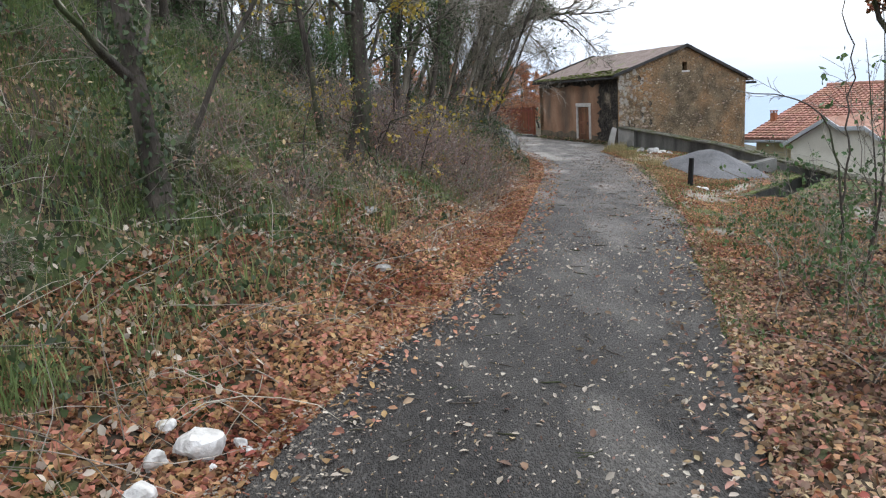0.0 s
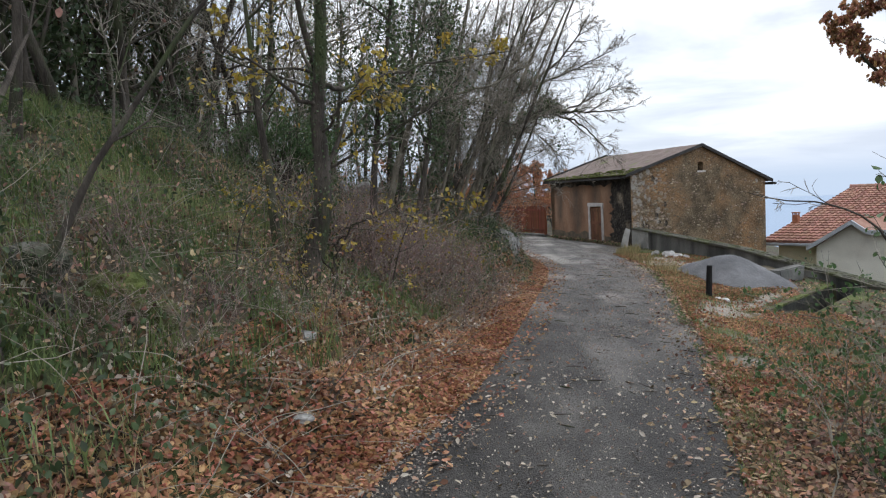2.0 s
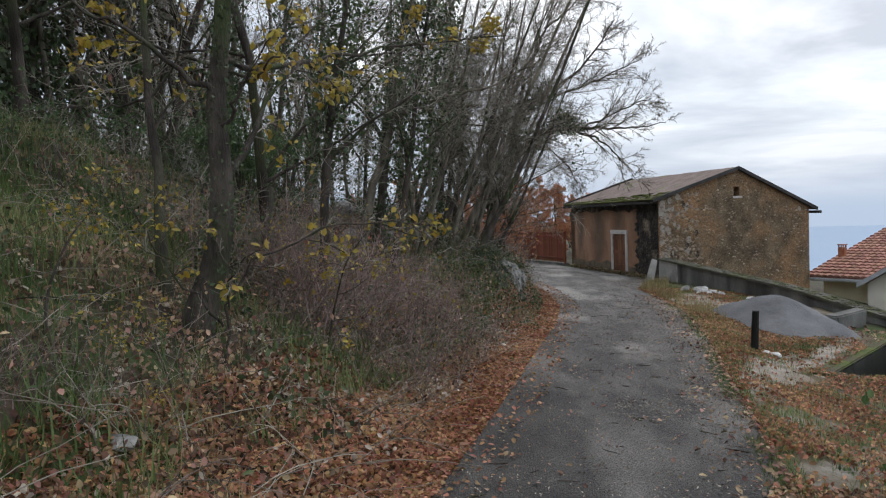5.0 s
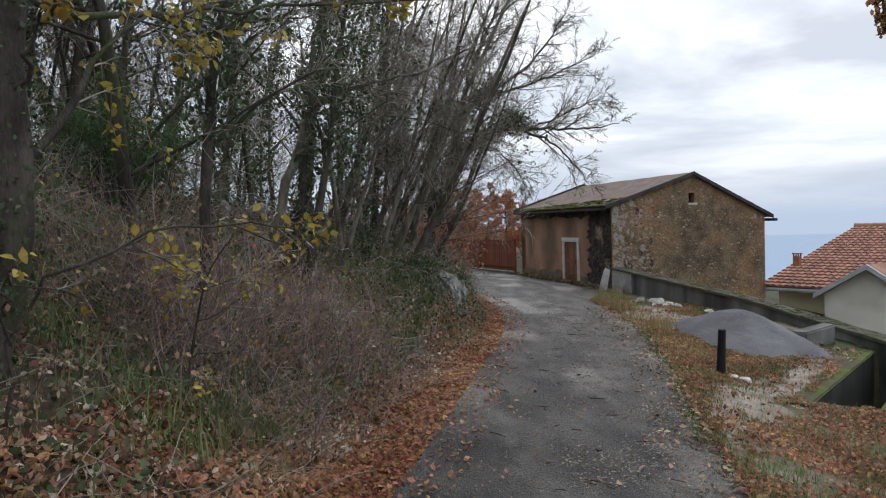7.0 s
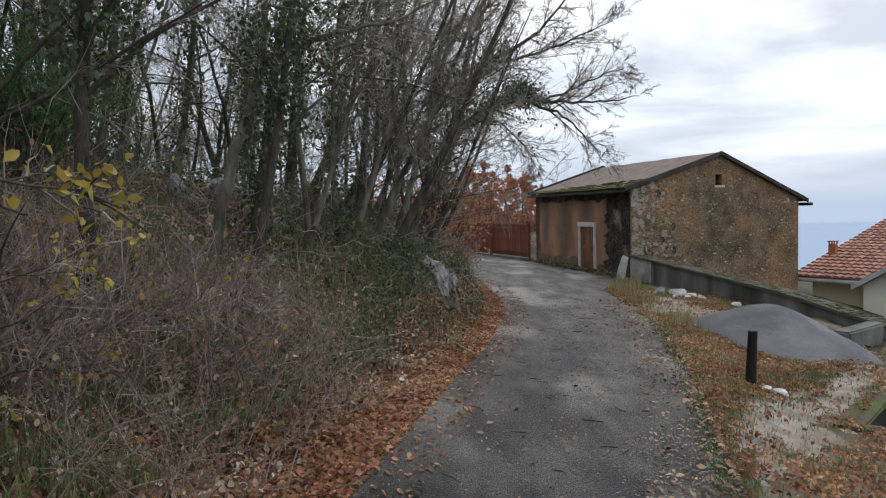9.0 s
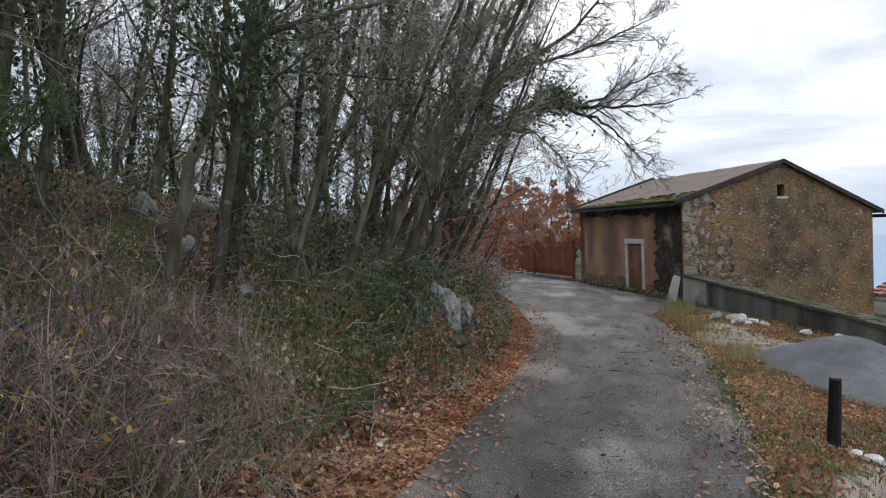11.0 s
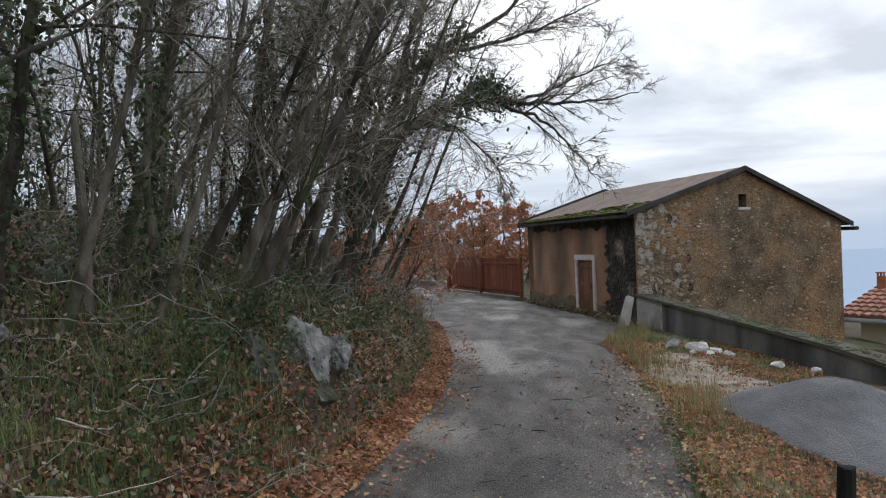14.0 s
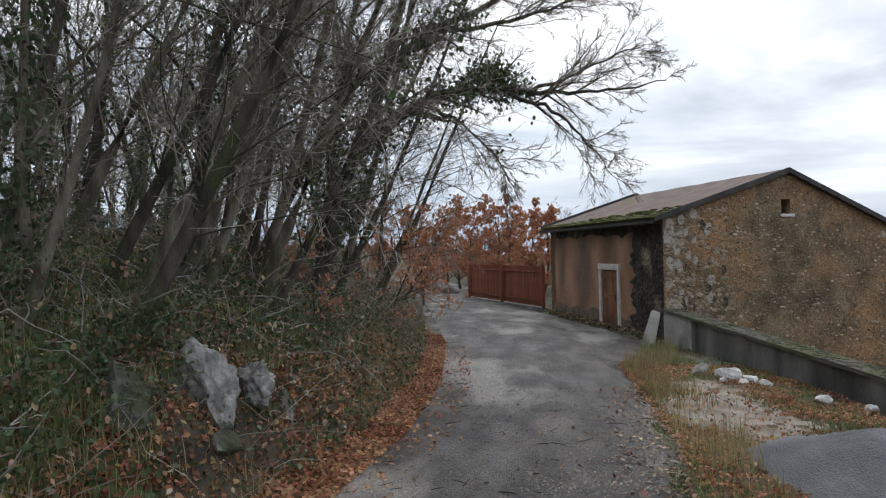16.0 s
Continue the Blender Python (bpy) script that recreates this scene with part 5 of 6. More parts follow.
t, w, ends, main = make_tree(np.random.default_rng(9), 5.5, 0.06, (-0.1, 0.1, 1), M_BARK_DARK, M_TWIG, limbs=8, twigs=5, sprigs=4, spread=0.5, low=0.25)
plant("yellow_leaved_tree", "slim dark tree growing beside a thicker trunk", "tree", "", [("trunk", t, ""), ("crown", w, ""), ("leaves", leaf_mesh("leaves", RNG, some_ends(RNG, ends, 220), 0.07, 1.0, M_YELLOW), "")], -1.5, 10.5)

# the ivy-covered tree at the start, and a crooked sapling that leans across the slope
t, w, ends, main = make_tree(np.random.default_rng(14), 6.0, 0.095, (0.0, 0.05, 1), M_BARK_DARK, M_TWIG, limbs=11, twigs=6, sprigs=5, spread=0.5, low=0.2, kink=0.04)
plant("ivy_tree", "ivy-covered tree on the grassy bank", "tree", "", [("trunk", t, ""), ("crown", w, ""), ("ivy", leaf_mesh("ivy", RNG, along(RNG, main[:9], 2400, 0.095), 0.055, 1.0, M_IVY), "dark ivy")], -2.08, 5.6)
t, w, ends, main = make_tree(np.random.default_rng(15), 4.6, 0.03, (0.62, 0.25, 0.75), M_BARK_DARK, M_TWIG, limbs=7, twigs=5, sprigs=4, spread=0.45, low=0.3, kink=0.08)
plant("crooked_sapling", "thin crooked sapling leaning across the slope", "tree", "", [("trunk", t, ""), ("crown", w, "")], -2.35, 6.3)


# thickets of thin stems
def make_bush(rng, height, stems, material, fine=0.0032, spread=0.85):
    s, tw, ends = Wood(), Wood(), []
    for i in range(stems):
        a = rng.uniform(0, 2 * math.pi)
        tilt = rng.uniform(0.05, spread)
        b = limb(rng, (0.3 * rng.normal(), 0.3 * rng.normal(), -0.08), (math.cos(a) * tilt, math.sin(a) * tilt, 1), height * rng.uniform(0.6, 1.15), 8, 0.2, -0.015)
        s.add(b, fine * 2.6 * (1 - 0.7 * np.linspace(0, 1, 8)), 4)
        for j in range(6):
            p, d, at = sprout(rng, b, 0.2, rng.uniform(0.4, 1.1))
            c = limb(rng, p, d, height * rng.uniform(0.15, 0.45), 5, 0.22, 0.0)
            tw.add(c, fine * np.array([1.0, 0.9, 0.75, 0.6, 0.4]), 3)
            ends.append(c)
            for q in range(3):
                p3, d3, at3 = sprout(rng, c, 0.1, rng.uniform(0.4, 1.1))
                e = limb(rng, p3, d3, height * rng.uniform(0.08, 0.24), 3, 0.2, 0.0)
                tw.add(e, fine * np.array([0.75, 0.6, 0.4]), 3)
                ends.append(e)
    return s.mesh("stem", material), tw.mesh("twig", material), ends


BUSHES = []
for i in range(5):
    me, tw, ends = make_bush(RNG, 1.45, 12, M_TWIG_RED if i < 3 else M_TWIG)
    parts = [("stem", me, ""), ("twig", tw, "")]
    if i < 4:
        parts.append(("leaves", leaf_mesh("leaves", RNG, some_ends(RNG, ends, (60, 90, 130, 150)[i]), 0.045, 1.0, (M_LEAF, M_YELLOW, M_LEAF_DULL, M_GREEN)[i]), ""))
    if i == 4:
        parts.append(("leaves", leaf_mesh("leaves", RNG, some_ends(RNG, ends, 800), 0.05, 1.0, M_GREEN), "small green leaves"))
    BUSHES.append(parts)
for k in range(80):
    y = R2.uniform(11.2, 15.5) if k < 18 or k >= 56 else R2.uniform(14.5, 34)
    d = R2.uniform(0.6, 2.8) if k < 18 or k >= 56 else R2.uniform(1.8, 3.6) if k < 36 else R2.uniform(0.45, 0.9)
    if 36 <= k < 56:
        y = R2.uniform(19.5, 31)
    x = float(left_edge(y)) - d
    if d < 2.0 and 17.0 < y < 20.2 or 14.5 < y < 17.2 and k % 2:
        continue
    i = R2.randrange(3) if k >= 56 else R2.randrange(4) if y < 16 else R2.randrange(2, 5)
    plant("bare_bush", "tangled bare purple-brown bush on the bank" if i < 3 else "tangled grey bare bush on the bank", "bush", "bushes on the bank", BUSHES[i], x, y, R2.uniform(0, 6.28), R2.uniform(0.45, 1.15) * (0.75 if d < 0.9 else 1.0) * (0.95 if y < 14.0 else 0.55))
for k in range(34):
    y = R2.uniform(9, 40)
    x = float(left_edge(y)) - R2.uniform(2.6, 9)
    plant("bare_bush", "tangled grey bare bush on the slope", "bush", "bushes on the slope", BUSHES[3 + k % 2], x, y, R2.uniform(0, 6.28), R2.uniform(0.5, 1.0))

for k in range(30):
    y = R2.uniform(3.6, 9.0)
    x = float(left_edge(y)) - R2.uniform(1.3, 4.6)
    i = R2.choice([0, 2, 3, 3, 4])
    plant("bare_bush", "low twiggy bush among brambles on the bank", "bush", "low bushes by the start", BUSHES[i], x, y, R2.uniform(0, 6.28), R2.uniform(0.3, 0.6))

# shrubs and thin stems beside the start of the walk
for k, (x, y, s) in enumerate([(3.45, 5.5, 0.8), (3.75, 7.1, 0.75), (4.3, 6.2, 1.1), (4.2, 7.9, 0.7), (3.1, 4.4, 0.55)]):
    plant("green_shrub", "leafy green shrub at the road's edge", "bush", "shrubs by the start", BUSHES[4], x, y, k, s)
t, w, ends, main = make_tree(np.random.default_rng(31), 3.4, 0.02, (0.22, 0.0, 1), M_BARK_DARK, M_TWIG, limbs=7, twigs=4, sprigs=3, spread=0.28, low=0.15, kink=0.05)
for k, (x, y, s) in enumerate([(3.75, 6.3, 0.8), (3.95, 6.6, 0.7)]):
    plant("thin_sapling", "thin dark sapling at the road's edge", "tree", "saplings by the start", [("trunk", t, ""), ("crown", w, "")], x, y, k * 0.5 - 0.5, s)

t, w, ends, lines = bough_tree(np.random.default_rng(36), [
    ([(0, 0, -0.2), (-0.05, 0, 0.9), (-0.2, 0.02, 1.6), (-0.55, 0.05, 1.8), (-1.0, 0.08, 1.9)], 0.014, 0.003, 0.55),
    ([(-0.05, 0, 0.9), (0.0, 0, 1.7), (-0.05, 0.1, 2.7)], 0.011, 0.004, 0.2)], M_BARK_DARK, M_TWIG, fine=0.002, per_metre=4, reach=0.45, bias=(-0.2, 0, -0.1), twigs=4, sprigs=2)
plant("thin_sapling", "thin bare sapling reaching towards the lane", "tree", "saplings by the start", [("trunk", t, ""), ("crown", w, "")], 3.5, 6.05)

# a young yellow-leaved hazel whose level branches reach towards the road
t, w, ends, main = make_tree(np.random.default_rng(33), 2.3, 0.022, (0.25, 0.1, 1), M_BARK_DARK, M_TWIG, limbs=9, twigs=5, sprigs=3, spread=0.8, low=0.3, angle=(1.0, 1.6), droop=0.03)
hz = [("trunk", t, ""), ("crown", w, ""), ("leaves", leaf_mesh("leaves", RNG, some_ends(RNG, ends, 250), 0.06, 0.7, M_YELLOW), "yellow leaves")]
for k, (x, y, s) in enumerate([(-0.35, 11.2, 0.7), (-1.5, 8.6, 0.6), (-0.75, 8.9, 0.4)]):
    plant("yellow_hazel", "young hazel with level branches and yellow leaves", "bush", "hazels on the bank", hz, x, y, k * 1.9, s)

t, w, ends, lines = bough_tree(np.random.default_rng(35), [
    ([(0, 0, -0.2), (0.05, 0, 0.5), (0.25, 0.03, 0.85), (0.8, 0.1, 1.05), (1.3, 0.2, 1.1), (1.75, 0.3, 1.02)], 0.014, 0.004, 0.35),
    ([(0.02, 0, 0.3), (-0.3, -0.3, 0.9), (-0.6, -0.5, 1.5)], 0.012, 0.004, 0.3),
    ([(0.05, 0, 0.5), (0.2, -0.3, 0.8), (0.5, -0.7, 0.9)], 0.01, 0.004, 0.3)], M_BARK_DARK, M_TWIG, per_metre=5, reach=0.5, twigs=3, sprigs=2, sag=-0.03)
plant("yellow_hazel", "young hazel with one level bough of yellow leaves", "bush", "hazels on the bank", [("trunk", t, ""), ("crown", w, ""), ("leaves", leaf_mesh("leaves", RNG, some_ends(RNG, ends, 130), 0.062, 0.7, M_YELLOW), "large yellow leaves")], -0.8, 9.85)

# a dark evergreen shrub under the trees
g = np.random.default_rng(34)
c = g.normal(0, 1, (26, 3)) * np.array([0.42, 0.42, 0.3]) + np.array([0, 0, 0.85])
pts = np.concatenate([q + g.normal(0, 0.11, (260, 3)) for q in c])
w = Wood()
for q in c:
    w.add(np.array([(0, 0, -0.1), (q[0] * 0.4, q[1] * 0.4, q[2] * 0.45), tuple(q)]), np.array([0.02, 0.013, 0.004]), 5)
for x, y, s in [(-2.55, 15.4, 1.15)]:
    plant("evergreen_shrub", "dark evergreen shrub under the bare trees", "bush", "evergreen shrubs", [("trunk", w.mesh("trunk", M_BARK_DARK), ""), ("leaves", leaf_mesh("leaves", g, pts, 0.06, 1.0, M_GREEN, slim=0.35), "fine dark needles")], x, y, x, s)

# a dead snapped trunk
w = Wood()
w.add(limb(np.random.default_rng(2), (0, 0, -0.2), (0.05, 0, 1), 2.0, 9, 0.05, 0), 0.045 * np.array([1.3, 1.05, 1, 1.05, 0.95, 1, 0.9, 0.9, 0.6]), 8)
plant("dead_trunk", "snapped dead reddish-brown trunk", "tree", "", [("trunk", w.mesh("trunk", M_BARK), "")], -0.13, 18.0)

# an oak past the wall; one bough with brown leaves reaches in
t, w, ends, lines = bough_tree(np.random.default_rng(41), [
    ([(0, 0, -1.4), (0.05, 0, 2.2), (-0.1, 0.05, 4.2), (-0.4, 0.1, 6.0), (-0.6, 0.1, 8.6)], 0.17, 0.03, 0.55),
    ([(-0.1, 0.05, 4.2), (-0.8, 0.2, 5.6), (-1.5, 0.2, 6.4), (-2.0, 0.1, 7.0)], 0.08, 0.012, 0.3),
    ([(-0.3, 0.1, 5.4), (-1.0, -0.2, 6.9), (-1.5, -0.3, 8.2)], 0.07, 0.012, 0.2),
    ([(-0.05, 0, 3.8), (0.9, 0.4, 5.4), (1.8, 0.6, 7.0)], 0.08, 0.012, 0.3)], M_BARK_DARK, M_TWIG, per_metre=4.5, reach=1.1, bias=(0, 0, 0))
plant("oak_tree", "oak with brown autumn leaves past the wall", "tree", "", [("trunk", t, ""), ("crown", w, ""), ("leaves", leaf_mesh("leaves", RNG, some_ends(RNG, ends, 9000), 0.11, 1.0, M_LEAF), "brown oak leaves")], 10.65, 17.5, dz=0.47)

# red autumn trees round the bend
AUT = []
for i in range(2):
    t, w, ends, main = make_tree(RNG, 4.6, 0.09, (0.1, 0, 1), M_BARK_DARK, M_TWIG_RED, limbs=14, twigs=8, sprigs=6, spread=0.75, low=0.12)
    AUT.append([("trunk", t, ""), ("crown", w, ""), ("leaves", leaf_mesh("leaves", RNG, some_ends(RNG, ends, 11000), 0.085, 1.0, M_RED), "rust-red autumn leaves")])
for k, (x, y, s) in enumerate([(4.6, 50, 1.0), (2.4, 51.5, 1.05), (6.4, 53, 0.9), (0.4, 53, 0.9), (-1.6, 52, 1.0), (4.0, 57, 1.1), (8.5, 58, 0.9), (1.6, 58.5, 1.0), (-4, 56, 1.1), (0.3, 39.5, 0.6), (-0.6, 42.5, 0.65), (6.2, 47.5, 0.7), (3.4, 48.6, 0.85), (1.4, 49.4, 0.9), (5.4, 55, 1.05), (2.8, 54.5, 1.1), (-0.6, 56, 1.1), (7.4, 50.5, 0.8)] + [(-9 + 3.1 * i, 62 + 3 * (i % 3), 0.8) for i in range(6)]):
    plant("red_autumn_tree", "autumn tree with rust-red leaves at the bend", "tree", "red trees at the bend", AUT[k % 2], x, y, k * 1.3, s * 0.88)


t, w, ends, main = make_tree(np.random.default_rng(61), 2.6, 0.03, (0.45, 0.1, 1), M_BARK_DARK, M_TWIG_RED, limbs=11, twigs=7, sprigs=5, spread=0.7, low=0.15)
red = [("trunk", t, ""), ("crown", w, ""), ("leaves", leaf_mesh("leaves", RNG, some_ends(RNG, ends, 420), 0.085, 0.9, M_RED), "sparse rust-red leaves")]
for k, (x, y, s) in enumerate([(1.5, 22.0, 0.5), (1.6, 26.0, 0.8), (1.2, 29.0, 1.0), (0.6, 33.0, 1.1)]):
    plant("red_leaved_sapling", "sapling with sparse rust-red leaves at the road's edge", "tree", "red saplings by the road", red, x, y, k * 0.7 - 1.0, s)
for k in range(16):
    plant("hill_tree", "bare tree beyond the bend", "tree", "trees beyond the bend", FAR[k % 4], -14 + 1.9 * k + R2.uniform(-0.6, 0.6), 64 + R2.uniform(0, 10), k * 1.1, 0.62)


# ---- litter, grass and undergrowth that nobody could count ----
def scatter(rng, n, y0, y1, d0, d1, side="left", bias=1.0):
    y = rng.uniform(y0, y1, n)
    d = d0 + (d1 - d0) * rng.uniform(0, 1, n) ** bias
    x = left_edge(y) - d if side == "left" else right_edge(y) + d
    return x, y


def by_rocks(x, y):
    """The open face of the outcrop."""
    return (((x - 1.72) / 0.3) ** 2 + ((y - 18.7) / 0.7) ** 2 < 1) & (np.sin(x * 40.3 + y * 57.1) > -0.1)


def on_land(x, y, lift=0.012):
    keep = ~in_pit(x, y, 0.1) & ~by_rocks(x, y)
    x, y = x[keep], y[keep]
    return np.stack([x, y, land(x, y) + lift], 1)


def stuff(name, me, label, category):
    tagged(link(name, me), label, category, kind="stuff")


def patch(x, y, scale, level):
    """Clumps: true where a smooth pattern is above a level."""
    a = np.sin(x * scale + 1.3 * np.sin(y * scale * 0.7)) * np.cos(y * scale * 0.9 + 1.1 * np.sin(x * scale * 0.8))
    b = np.sin(x * scale * 2.7 - y * scale * 1.9) * np.cos(x * scale * 1.6 + y * scale * 2.9 + 0.7)
    return 0.7 * a + 0.5 * b + RNG.normal(0, 0.3, len(x)) > level


x, y = scatter(RNG, 80000, 1, 30, -0.15, 1.6, bias=1.35)
stuff("leaf_litter", leaf_mesh("leaf_litter", RNG, on_land(x, y, 0.02), 0.056, 0.5, M_LEAF), "drift of rust-brown oak leaves along the road", "leaves")
x, y = scatter(RNG, 62000, 0.5, 34, 0.9, 7.0, bias=1.4)
k = (y > 12) | (left_edge(y) - x < 1.3) | patch(x, y, 1.1, -0.45)
x, y = x[k], y[k]
stuff("old_leaf_litter", leaf_mesh("old_leaf_litter", RNG, on_land(x, y, 0.03), 0.05, 0.8, M_LEAF_DULL), "dull old leaves covering the bank", "leaves")
x, y = scatter(RNG, 24000, 0.5, 9.5, -0.1, 2.2, "right", 1.2)
x2, y2 = scatter(RNG, 3500, 0.5, 9.5, -0.15, 2.0, "right", 1.3)
stuff("fresh_verge_litter", leaf_mesh("fresh_verge_litter", RNG, on_land(x2, y2, 0.03), 0.052, 0.5, M_LEAF), "rust-brown leaves on the verge", "leaves")
x3, y3 = scatter(RNG, 9000, -4, 20, 2.0, 8.0, "right")
stuff("slope_litter", leaf_mesh("slope_litter", RNG, on_land(x3, y3, 0.02), 0.08, 0.5, M_LEAF_DULL), "old leaves on the slope below the verge", "leaves")
stuff("verge_leaf_litter", leaf_mesh("verge_leaf_litter", RNG, on_land(x, y, 0.02), 0.05, 0.5, M_LEAF_DULL), "brown leaves on the verge", "leaves")
x, y = scatter(RNG, 48000, 8, 27, 0.0, 2.8, "right", 1.1)
k = patch(x, y, 1.6, -0.4) & (~in_grit(x, y) | (RNG.uniform(0, 1, len(x)) < 0.1))
stuff("verge_leaves", leaf_mesh("verge_leaves", RNG, on_land(x[k], y[k], 0.035), 0.045, 0.6, M_LEAF), "rust-brown leaves in the verge grass", "leaves")


def on_road(rng, n, y0, y1, size, flat, material, name, label, slim=1.0):
    y = rng.uniform(y0, y1, n)
    u = rng.uniform(0.02, 0.98, n)
    x = left_edge(y) + (right_edge(y) - left_edge(y)) * u
    z = 0.111 - 0.0507 * x - 0.0101 * y + 0.04
    stuff(name, leaf_mesh(name, rng, np.stack([x, y, z], 1), size, flat, material, slim=slim), label, "leaves")


on_road(RNG, 330, 1.5, 9, 0.05, 0.25, M_LEAF_PALE, "pale_road_leaves", "small pale leaves stuck on the asphalt", 0.8)
on_road(RNG, 6500, 1.5, 24, 0.018, 0.4, M_LEAF_DULL, "road_crumbs", "crumbs of brown leaves on the asphalt")
on_road(RNG, 300, 1.5, 24, 0.055, 0.3, M_LEAF_DULL, "brown_road_leaves", "brown leaves strewn on the asphalt")
on_road(RNG, 2600, 1.5, 9.5, 0.019, 0.4, M_LEAF_PALE, "road_chips", "white stone chips on the asphalt", 0.8)

for side, y1, n, m in (("left", 28, 3200, M_LEAF), ("right", 24, 2400, M_LEAF_DULL)):
    x, y = scatter(RNG, n, 1, y1, 0.02, -0.6, side, 2.4)
    z = 0.111 - 0.0507 * x - 0.0101 * y + 0.04
    stuff("edge_leaves", leaf_mesh("edge_leaves", RNG, np.stack([x, y, z], 1), 0.052, 0.3, m), "leaves blown onto the edge of the road", "leaves")

# pale chips at the inner edge by the start
x, y = scatter(RNG, 1800, 1.5, 7.5, -0.02, -0.55, "left", 1.6)
z = 0.111 - 0.0507 * x - 0.0101 * y + 0.037
stuff("edge_chips", leaf_mesh("edge_chips", RNG, np.stack([x, y, z], 1), 0.026, 0.25, M_GRIT, slim=0.9), "pale chips along the edge of the asphalt", "grit")

# pale grit washed along the outer side of the road
x, y = scatter(RNG, 16000, 11, 31, 0.02, -1.3, "right", 1.3)
k = patch(x, y, 0.9, 0.1)
x, y = x[k], y[k]
z = 0.111 - 0.0507 * x - 0.0101 * y + 0.037
stuff("road_grit", leaf_mesh("road_grit", RNG, np.stack([x, y, z], 1), 0.026, 0.15, M_GRIT, slim=0.9), "pale grit washed onto the asphalt", "grit")

# dry leaves lying thick between the bushes
x, y = scatter(RNG, 22000, 8, 26, 0.4, 3.6, bias=1.1)
k = patch(x, y, 1.0, 0.0)
stuff("bank_leaves", leaf_mesh("bank_leaves", RNG, on_land(x[k], y[k], 0.05), 0.05, 0.8, M_LEAF_DULL), "large dry leaves lying between the bushes", "leaves")
x, y = scatter(RNG, 9000, 2, 22, 0.3, 3.4, bias=1.1)
k = patch(x, y, 1.7, 0.3)
stuff("pale_bank_leaves", leaf_mesh("pale_bank_leaves", RNG, on_land(x[k], y[k], 0.05), 0.052, 0.7, M_LEAF_PALE), "pale curled leaves on the bank", "leaves")

# low green herbs along the bank
x, y = scatter(RNG, 46000, 11, 32, 0.8, 3.4, bias=1.3)
k = patch(x, y, 1.2, 0.0)
stuff("bank_herbs", blade_mesh("bank_herbs", RNG, on_land(x[k], y[k], -0.01), 0.2, 0.011, M_GRASS, 0.9), "green herbs and grass among the brambles", "grass")

# a green seam of short grass where the asphalt ends
x, y = scatter(RNG, 16000, 5, 22, -0.16, 0.16, "right")
k = patch(x, y, 1.3, -0.2)
stuff("seam_grass", blade_mesh("seam_grass", RNG, on_land(x[k], y[k], 0.0), 0.05, 0.007, M_GRASS, 1.0), "short green grass along the asphalt's edge", "grass")

# dry tufts at the road's outer edge
x, y = scatter(RNG, 5000, 19, 29, 0.05, 0.75, "right")
k = patch(x, y, 2.4, 0.25)
stuff("verge_tufts", blade_mesh("verge_tufts", RNG, on_land(x[k], y[k], -0.01), 0.26, 0.008, M_DRY, 0.5), "dry grass tufts at the edge of the road", "grass")

# grass
x, y = scatter(RNG, 62000, 0.5, 13, 0.9, 7.5)
k = patch(x, y, 2.3, 0.8 - 0.17 * np.clip(left_edge(y) - x, 0, 4) - 0.5 * (y < 4.4))
stuff("lush_bank_grass", blade_mesh("lush_bank_grass", RNG, on_land(x[k], y[k], -0.01), 0.25, 0.013, M_GRASS, 1.1), "long green grass on the bank", "grass")
x, y = scatter(RNG, 60000, 0.5, 15, 0.9, 9.0)
k = patch(x, y, 1.3, 0.45) | (patch(x, y, 1.3, -0.1) & ((y < 3.4) | (left_edge(y) - x > 3.6)))
stuff("bank_grass", blade_mesh("bank_grass", RNG, on_land(x[k], y[k], -0.01), 0.21, 0.008, M_GRASS, 0.8), "green grass tufts on the bank", "grass")
x, y = scatter(RNG, 16000, 0.5, 20, 0.4, 6.0)
k = patch(x, y, 1.1, 0.15)
stuff("dry_bank_grass", blade_mesh("dry_bank_grass", RNG, on_land(x[k], y[k], -0.01), 0.24, 0.007, M_DRY, 0.8), "dry straw-coloured grass tufts", "grass")
x, y = scatter(RNG, 60000, 7.5, 30, 0.02, 2.6, "right")
k = patch(x, y, 1.9, -0.05) & (~in_grit(x, y) | (RNG.uniform(0, 1, len(x)) < 0.18))
stuff("verge_grass", blade_mesh("verge_grass", RNG, on_land(x[k], y[k], -0.01), 0.085, 0.008, M_GRASS, 1.0), "short green verge grass", "grass")
x, y = scatter(RNG, 30000, 9, 30, 0.02, 2.0, "right")
k = patch(x, y, 1.5, 0.1) & (~in_grit(x, y) | (RNG.uniform(0, 1, len(x)) < 0.15))
stuff("dry_verge_grass", blade_mesh("dry_verge_grass", RNG, on_land(x[k], y[k], -0.01), 0.08, 0.006, M_DRY, 1.0), "dry verge grass", "grass")
x, y = scatter(RNG, 10000, 17, 32, 0.25, 1.1)
k = patch(x, y, 1.2, -0.1)
stuff("edge_grass", blade_mesh("edge_grass", RNG, on_land(x[k], y[k], -0.01), 0.2, 0.007, M_DRY, 0.7), "dry olive grass at the road's edge", "grass")

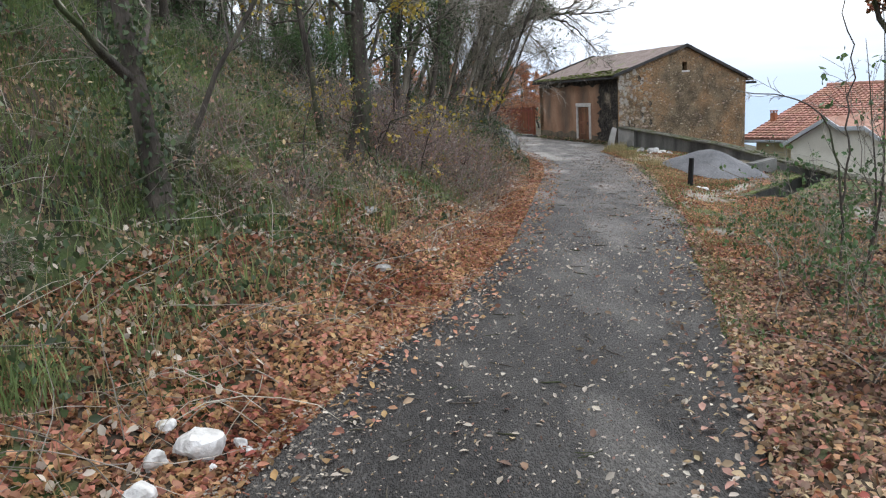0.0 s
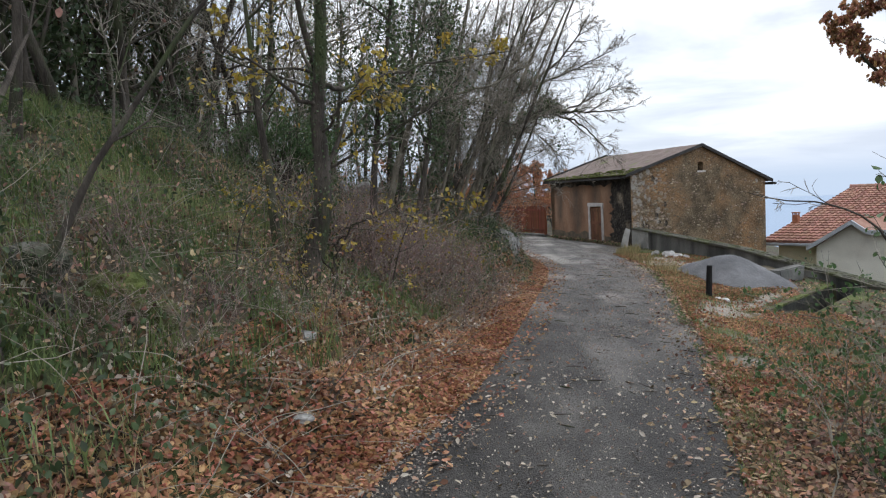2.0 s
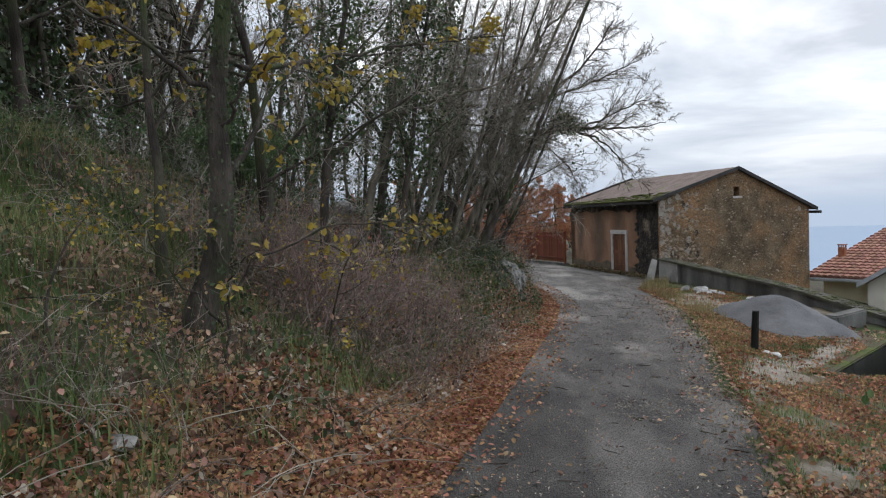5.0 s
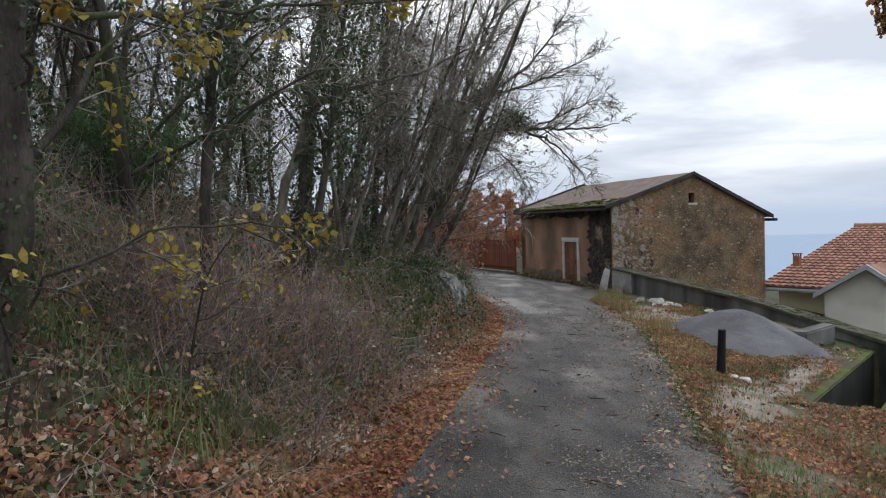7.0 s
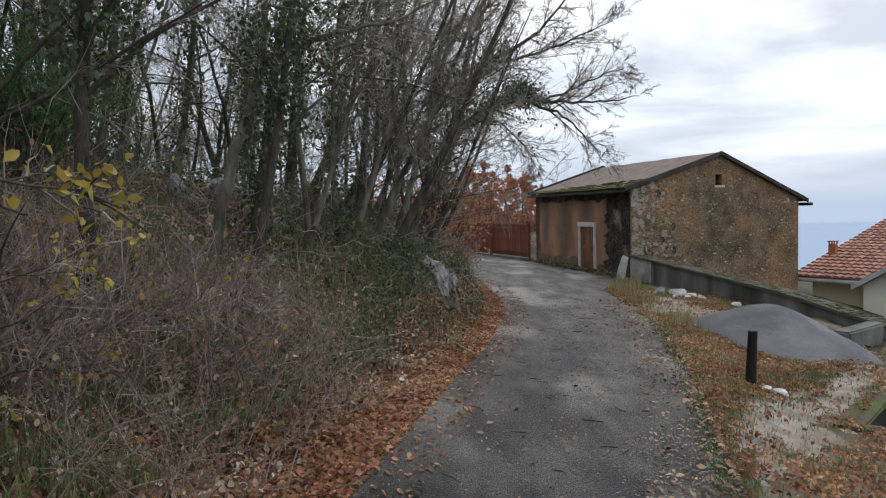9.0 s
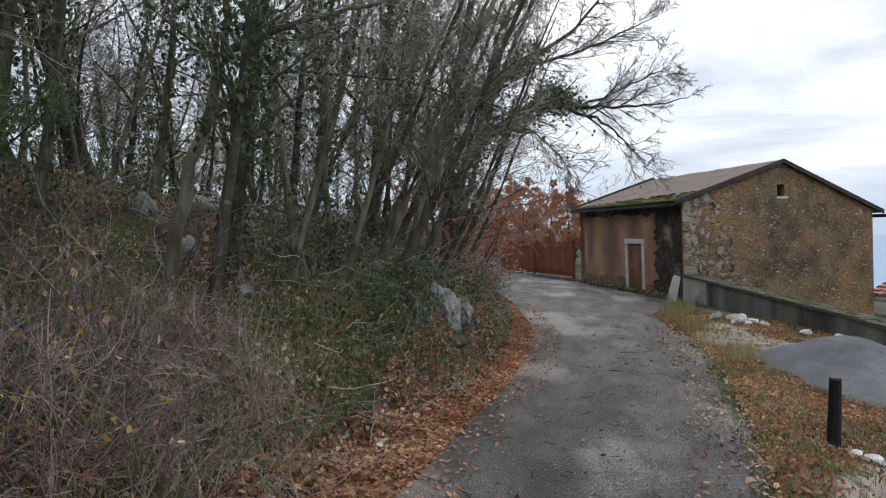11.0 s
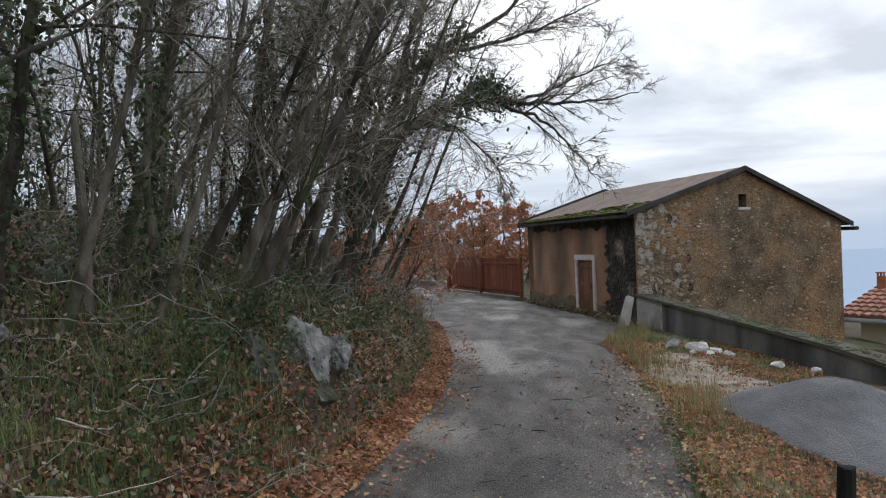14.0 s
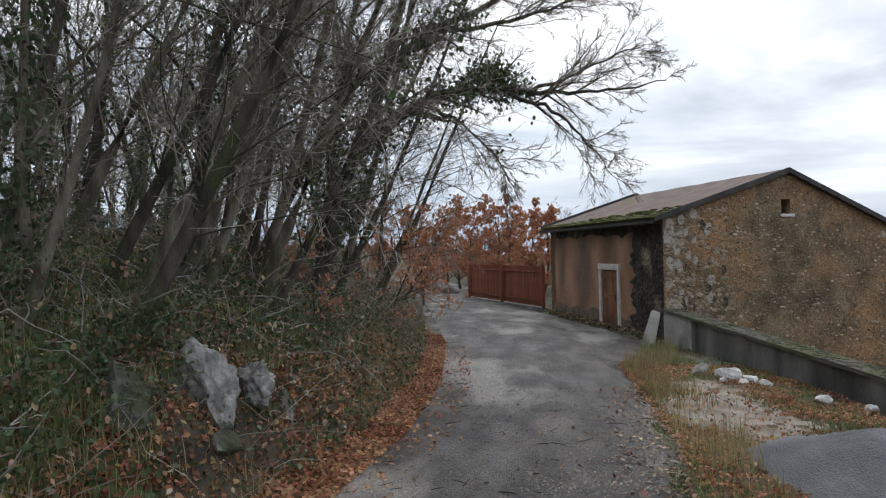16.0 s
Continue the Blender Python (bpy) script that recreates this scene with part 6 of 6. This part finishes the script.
# brambles and fallen sticks
w = Wood()
for i in range(3800):
    y = RNG.uniform(1, 34)
    x = float(left_edge(y)) - 0.35 - 5.5 * RNG.uniform() ** 1.4
    a = RNG.uniform(0, 6.28)
    p = limb(RNG, (x, y, land_z(x, y)), (math.cos(a), math.sin(a), RNG.uniform(0.1, 1.0)), RNG.uniform(0.3, 1.1), 6, 0.16, -0.09)
    w.add(p, RNG.uniform(0.002, 0.005) * np.array([1, 0.95, 0.9, 0.8, 0.65, 0.4]), 3)
stuff("brambles", w.mesh("brambles", M_TWIG), "tangle of bramble stems and dead sticks", "undergrowth")
w = Wood()
for i in range(1300):
    y = RNG.uniform(12.5, 27)
    x = float(left_edge(y)) - 0.7 - 3.4 * RNG.uniform()
    if 17.2 < y < 20 and left_edge(y) - x < 1.3 or y < 17 and i % 3:
        continue
    a = RNG.uniform(0, 6.28)
    p = limb(RNG, (x, y, land_z(x, y) + RNG.uniform(0, 0.35)), (math.cos(a), math.sin(a), RNG.uniform(-0.1, 0.7)), RNG.uniform(0.3, 1.15), 7, 0.34, -0.05)
    w.add(p, RNG.uniform(0.0025, 0.0075) * np.array([1, 0.95, 0.9, 0.8, 0.7, 0.55, 0.35]), 4)
stuff("dead_branches", w.mesh("dead_branches", M_DEAD), "grey dead branches lying in the undergrowth", "undergrowth")
x, y = scatter(RNG, 7000, 6, 32, 0.4, 3.8)
pts = on_land(x, y, 0.0)
pts[:, 2] += RNG.uniform(0.02, 0.8, len(pts)) ** 1.4
stuff("caught_leaves", leaf_mesh("caught_leaves", RNG, pts, 0.045, 0.9, M_LEAF_DULL), "dry leaves caught in the bushes", "leaves")
x, y = scatter(RNG, 30000, 1, 34, 0.6, 6.0, bias=1.2)
k = patch(x, y, 0.9, 0.05)
pts = on_land(x[k], y[k], 0.0)
pts[:, 2] += RNG.uniform(0.02, 0.35, len(pts))
stuff("bramble_leaves", leaf_mesh("bramble_leaves", RNG, pts, 0.055, 0.9, M_IVY), "dark green bramble and ivy leaves", "undergrowth")
w = Wood()
for i in range(170):
    y = RNG.uniform(2.5, 24)
    u = RNG.uniform(0.08, 0.95)
    x = float(left_edge(y) + (right_edge(y) - left_edge(y)) * u)
    z = 0.111 - 0.0507 * x - 0.0101 * y + 0.036
    a = RNG.uniform(0, 6.28)
    p = limb(RNG, (x, y, z), (math.cos(a), math.sin(a), 0), RNG.uniform(0.05, 0.22), 5, 0.15, 0.0)
    p[:, 2] = z
    w.add(p, RNG.uniform(0.003, 0.006) * np.array([0.7, 1, 1, 0.8, 0.5]), 4)
stuff("road_sticks", w.mesh("road_sticks", M_BARK_DARK), "small dark sticks lying on the asphalt", "twigs")

# ivy over the outcrop and weeds along the foot of the barn
g = np.random.default_rng(55)
n = 3000
x, y = g.normal(1.1, 0.45, n), g.normal(18.5, 1.0, n)
pts = np.stack([x, y, land(x, y) + g.uniform(0.0, 0.6, n) ** 1.3 * np.exp(-((x - 1.4) / 0.6) ** 2)], 1)
pts = pts[~by_rocks(x, y) | (g.uniform(0, 1, n) < 0.12)]
stuff("outcrop_ivy", leaf_mesh("outcrop_ivy", g, pts, 0.05, 0.9, M_IVY), "ivy creeping over the rocks", "undergrowth")
n = 1500
v = g.uniform(-0.2, 7.6, n)
off = 0.05 + 0.35 * g.uniform(0, 1, n) ** 2
ca, sa = math.cos(BARN["turn"]), math.sin(BARN["turn"])
x, y = BARN["at"][0] - off * ca - v * sa, BARN["at"][1] - off * sa + v * ca
pts = np.stack([x, y, land(x, y) + 0.02 + 0.12 * g.uniform(0, 1, n)], 1)
stuff("wall_foot_leaves", leaf_mesh("wall_foot_leaves", g, pts[:900], 0.08, 0.4, M_LEAF_DULL), "brown leaves along the foot of the barn", "leaves")
stuff("wall_foot_weeds", leaf_mesh("wall_foot_weeds", g, pts[900:], 0.06, 0.9, M_GREEN), "low green weeds along the foot of the barn", "undergrowth")


# the low hedge of ivy at the road's edge below the leaning trees
n = 6500
y = g.uniform(18.8, 31, n)
d = g.uniform(0.2, 1.3, n)
x = left_edge(y) - d
pts = np.stack([x, y, land(x, y) + g.uniform(0.0, 0.4, n) * np.exp(-((d - 0.7) / 0.45) ** 2)], 1)
pts = pts[~by_rocks(x, y)]
stuff("hedge_ivy", leaf_mesh("hedge_ivy", g, pts[:4200], 0.055, 0.9, M_IVY), "low ivy hedge at the road's edge", "undergrowth")
stuff("hedge_leaves", leaf_mesh("hedge_leaves", g, pts[4200:], 0.05, 0.9, M_LEAF_DULL), "dry leaves caught in the low hedge", "undergrowth")


# litter thrown on the bank
def crumple(name, label, category, x, y, sx, sy, sz, material, seed):
    bm = rock(seed, sx, sy, sz, 3, 0.9)
    ob = part(name, bm, material)
    ob.matrix_world = pose(x, y, land_z(x, y) + sz * 0.5, 10, 5, seed * 40)
    tagged(ob, label, category)


crumple("plastic_bag", "crumpled pale green plastic bag on the bank", "litter", 0.06, 16.0, 0.13, 0.09, 0.06, M_PLASTIC, 5)
crumple("paper_scrap", "crumpled white litter among the sticks", "litter", -0.38, 16.17, 0.14, 0.07, 0.04, M_PAPER, 6)
crumple("paper_scrap", "flat white scrap on the leaves", "litter", 0.35, 15.9, 0.10, 0.05, 0.02, M_PAPER, 7)

build_house()
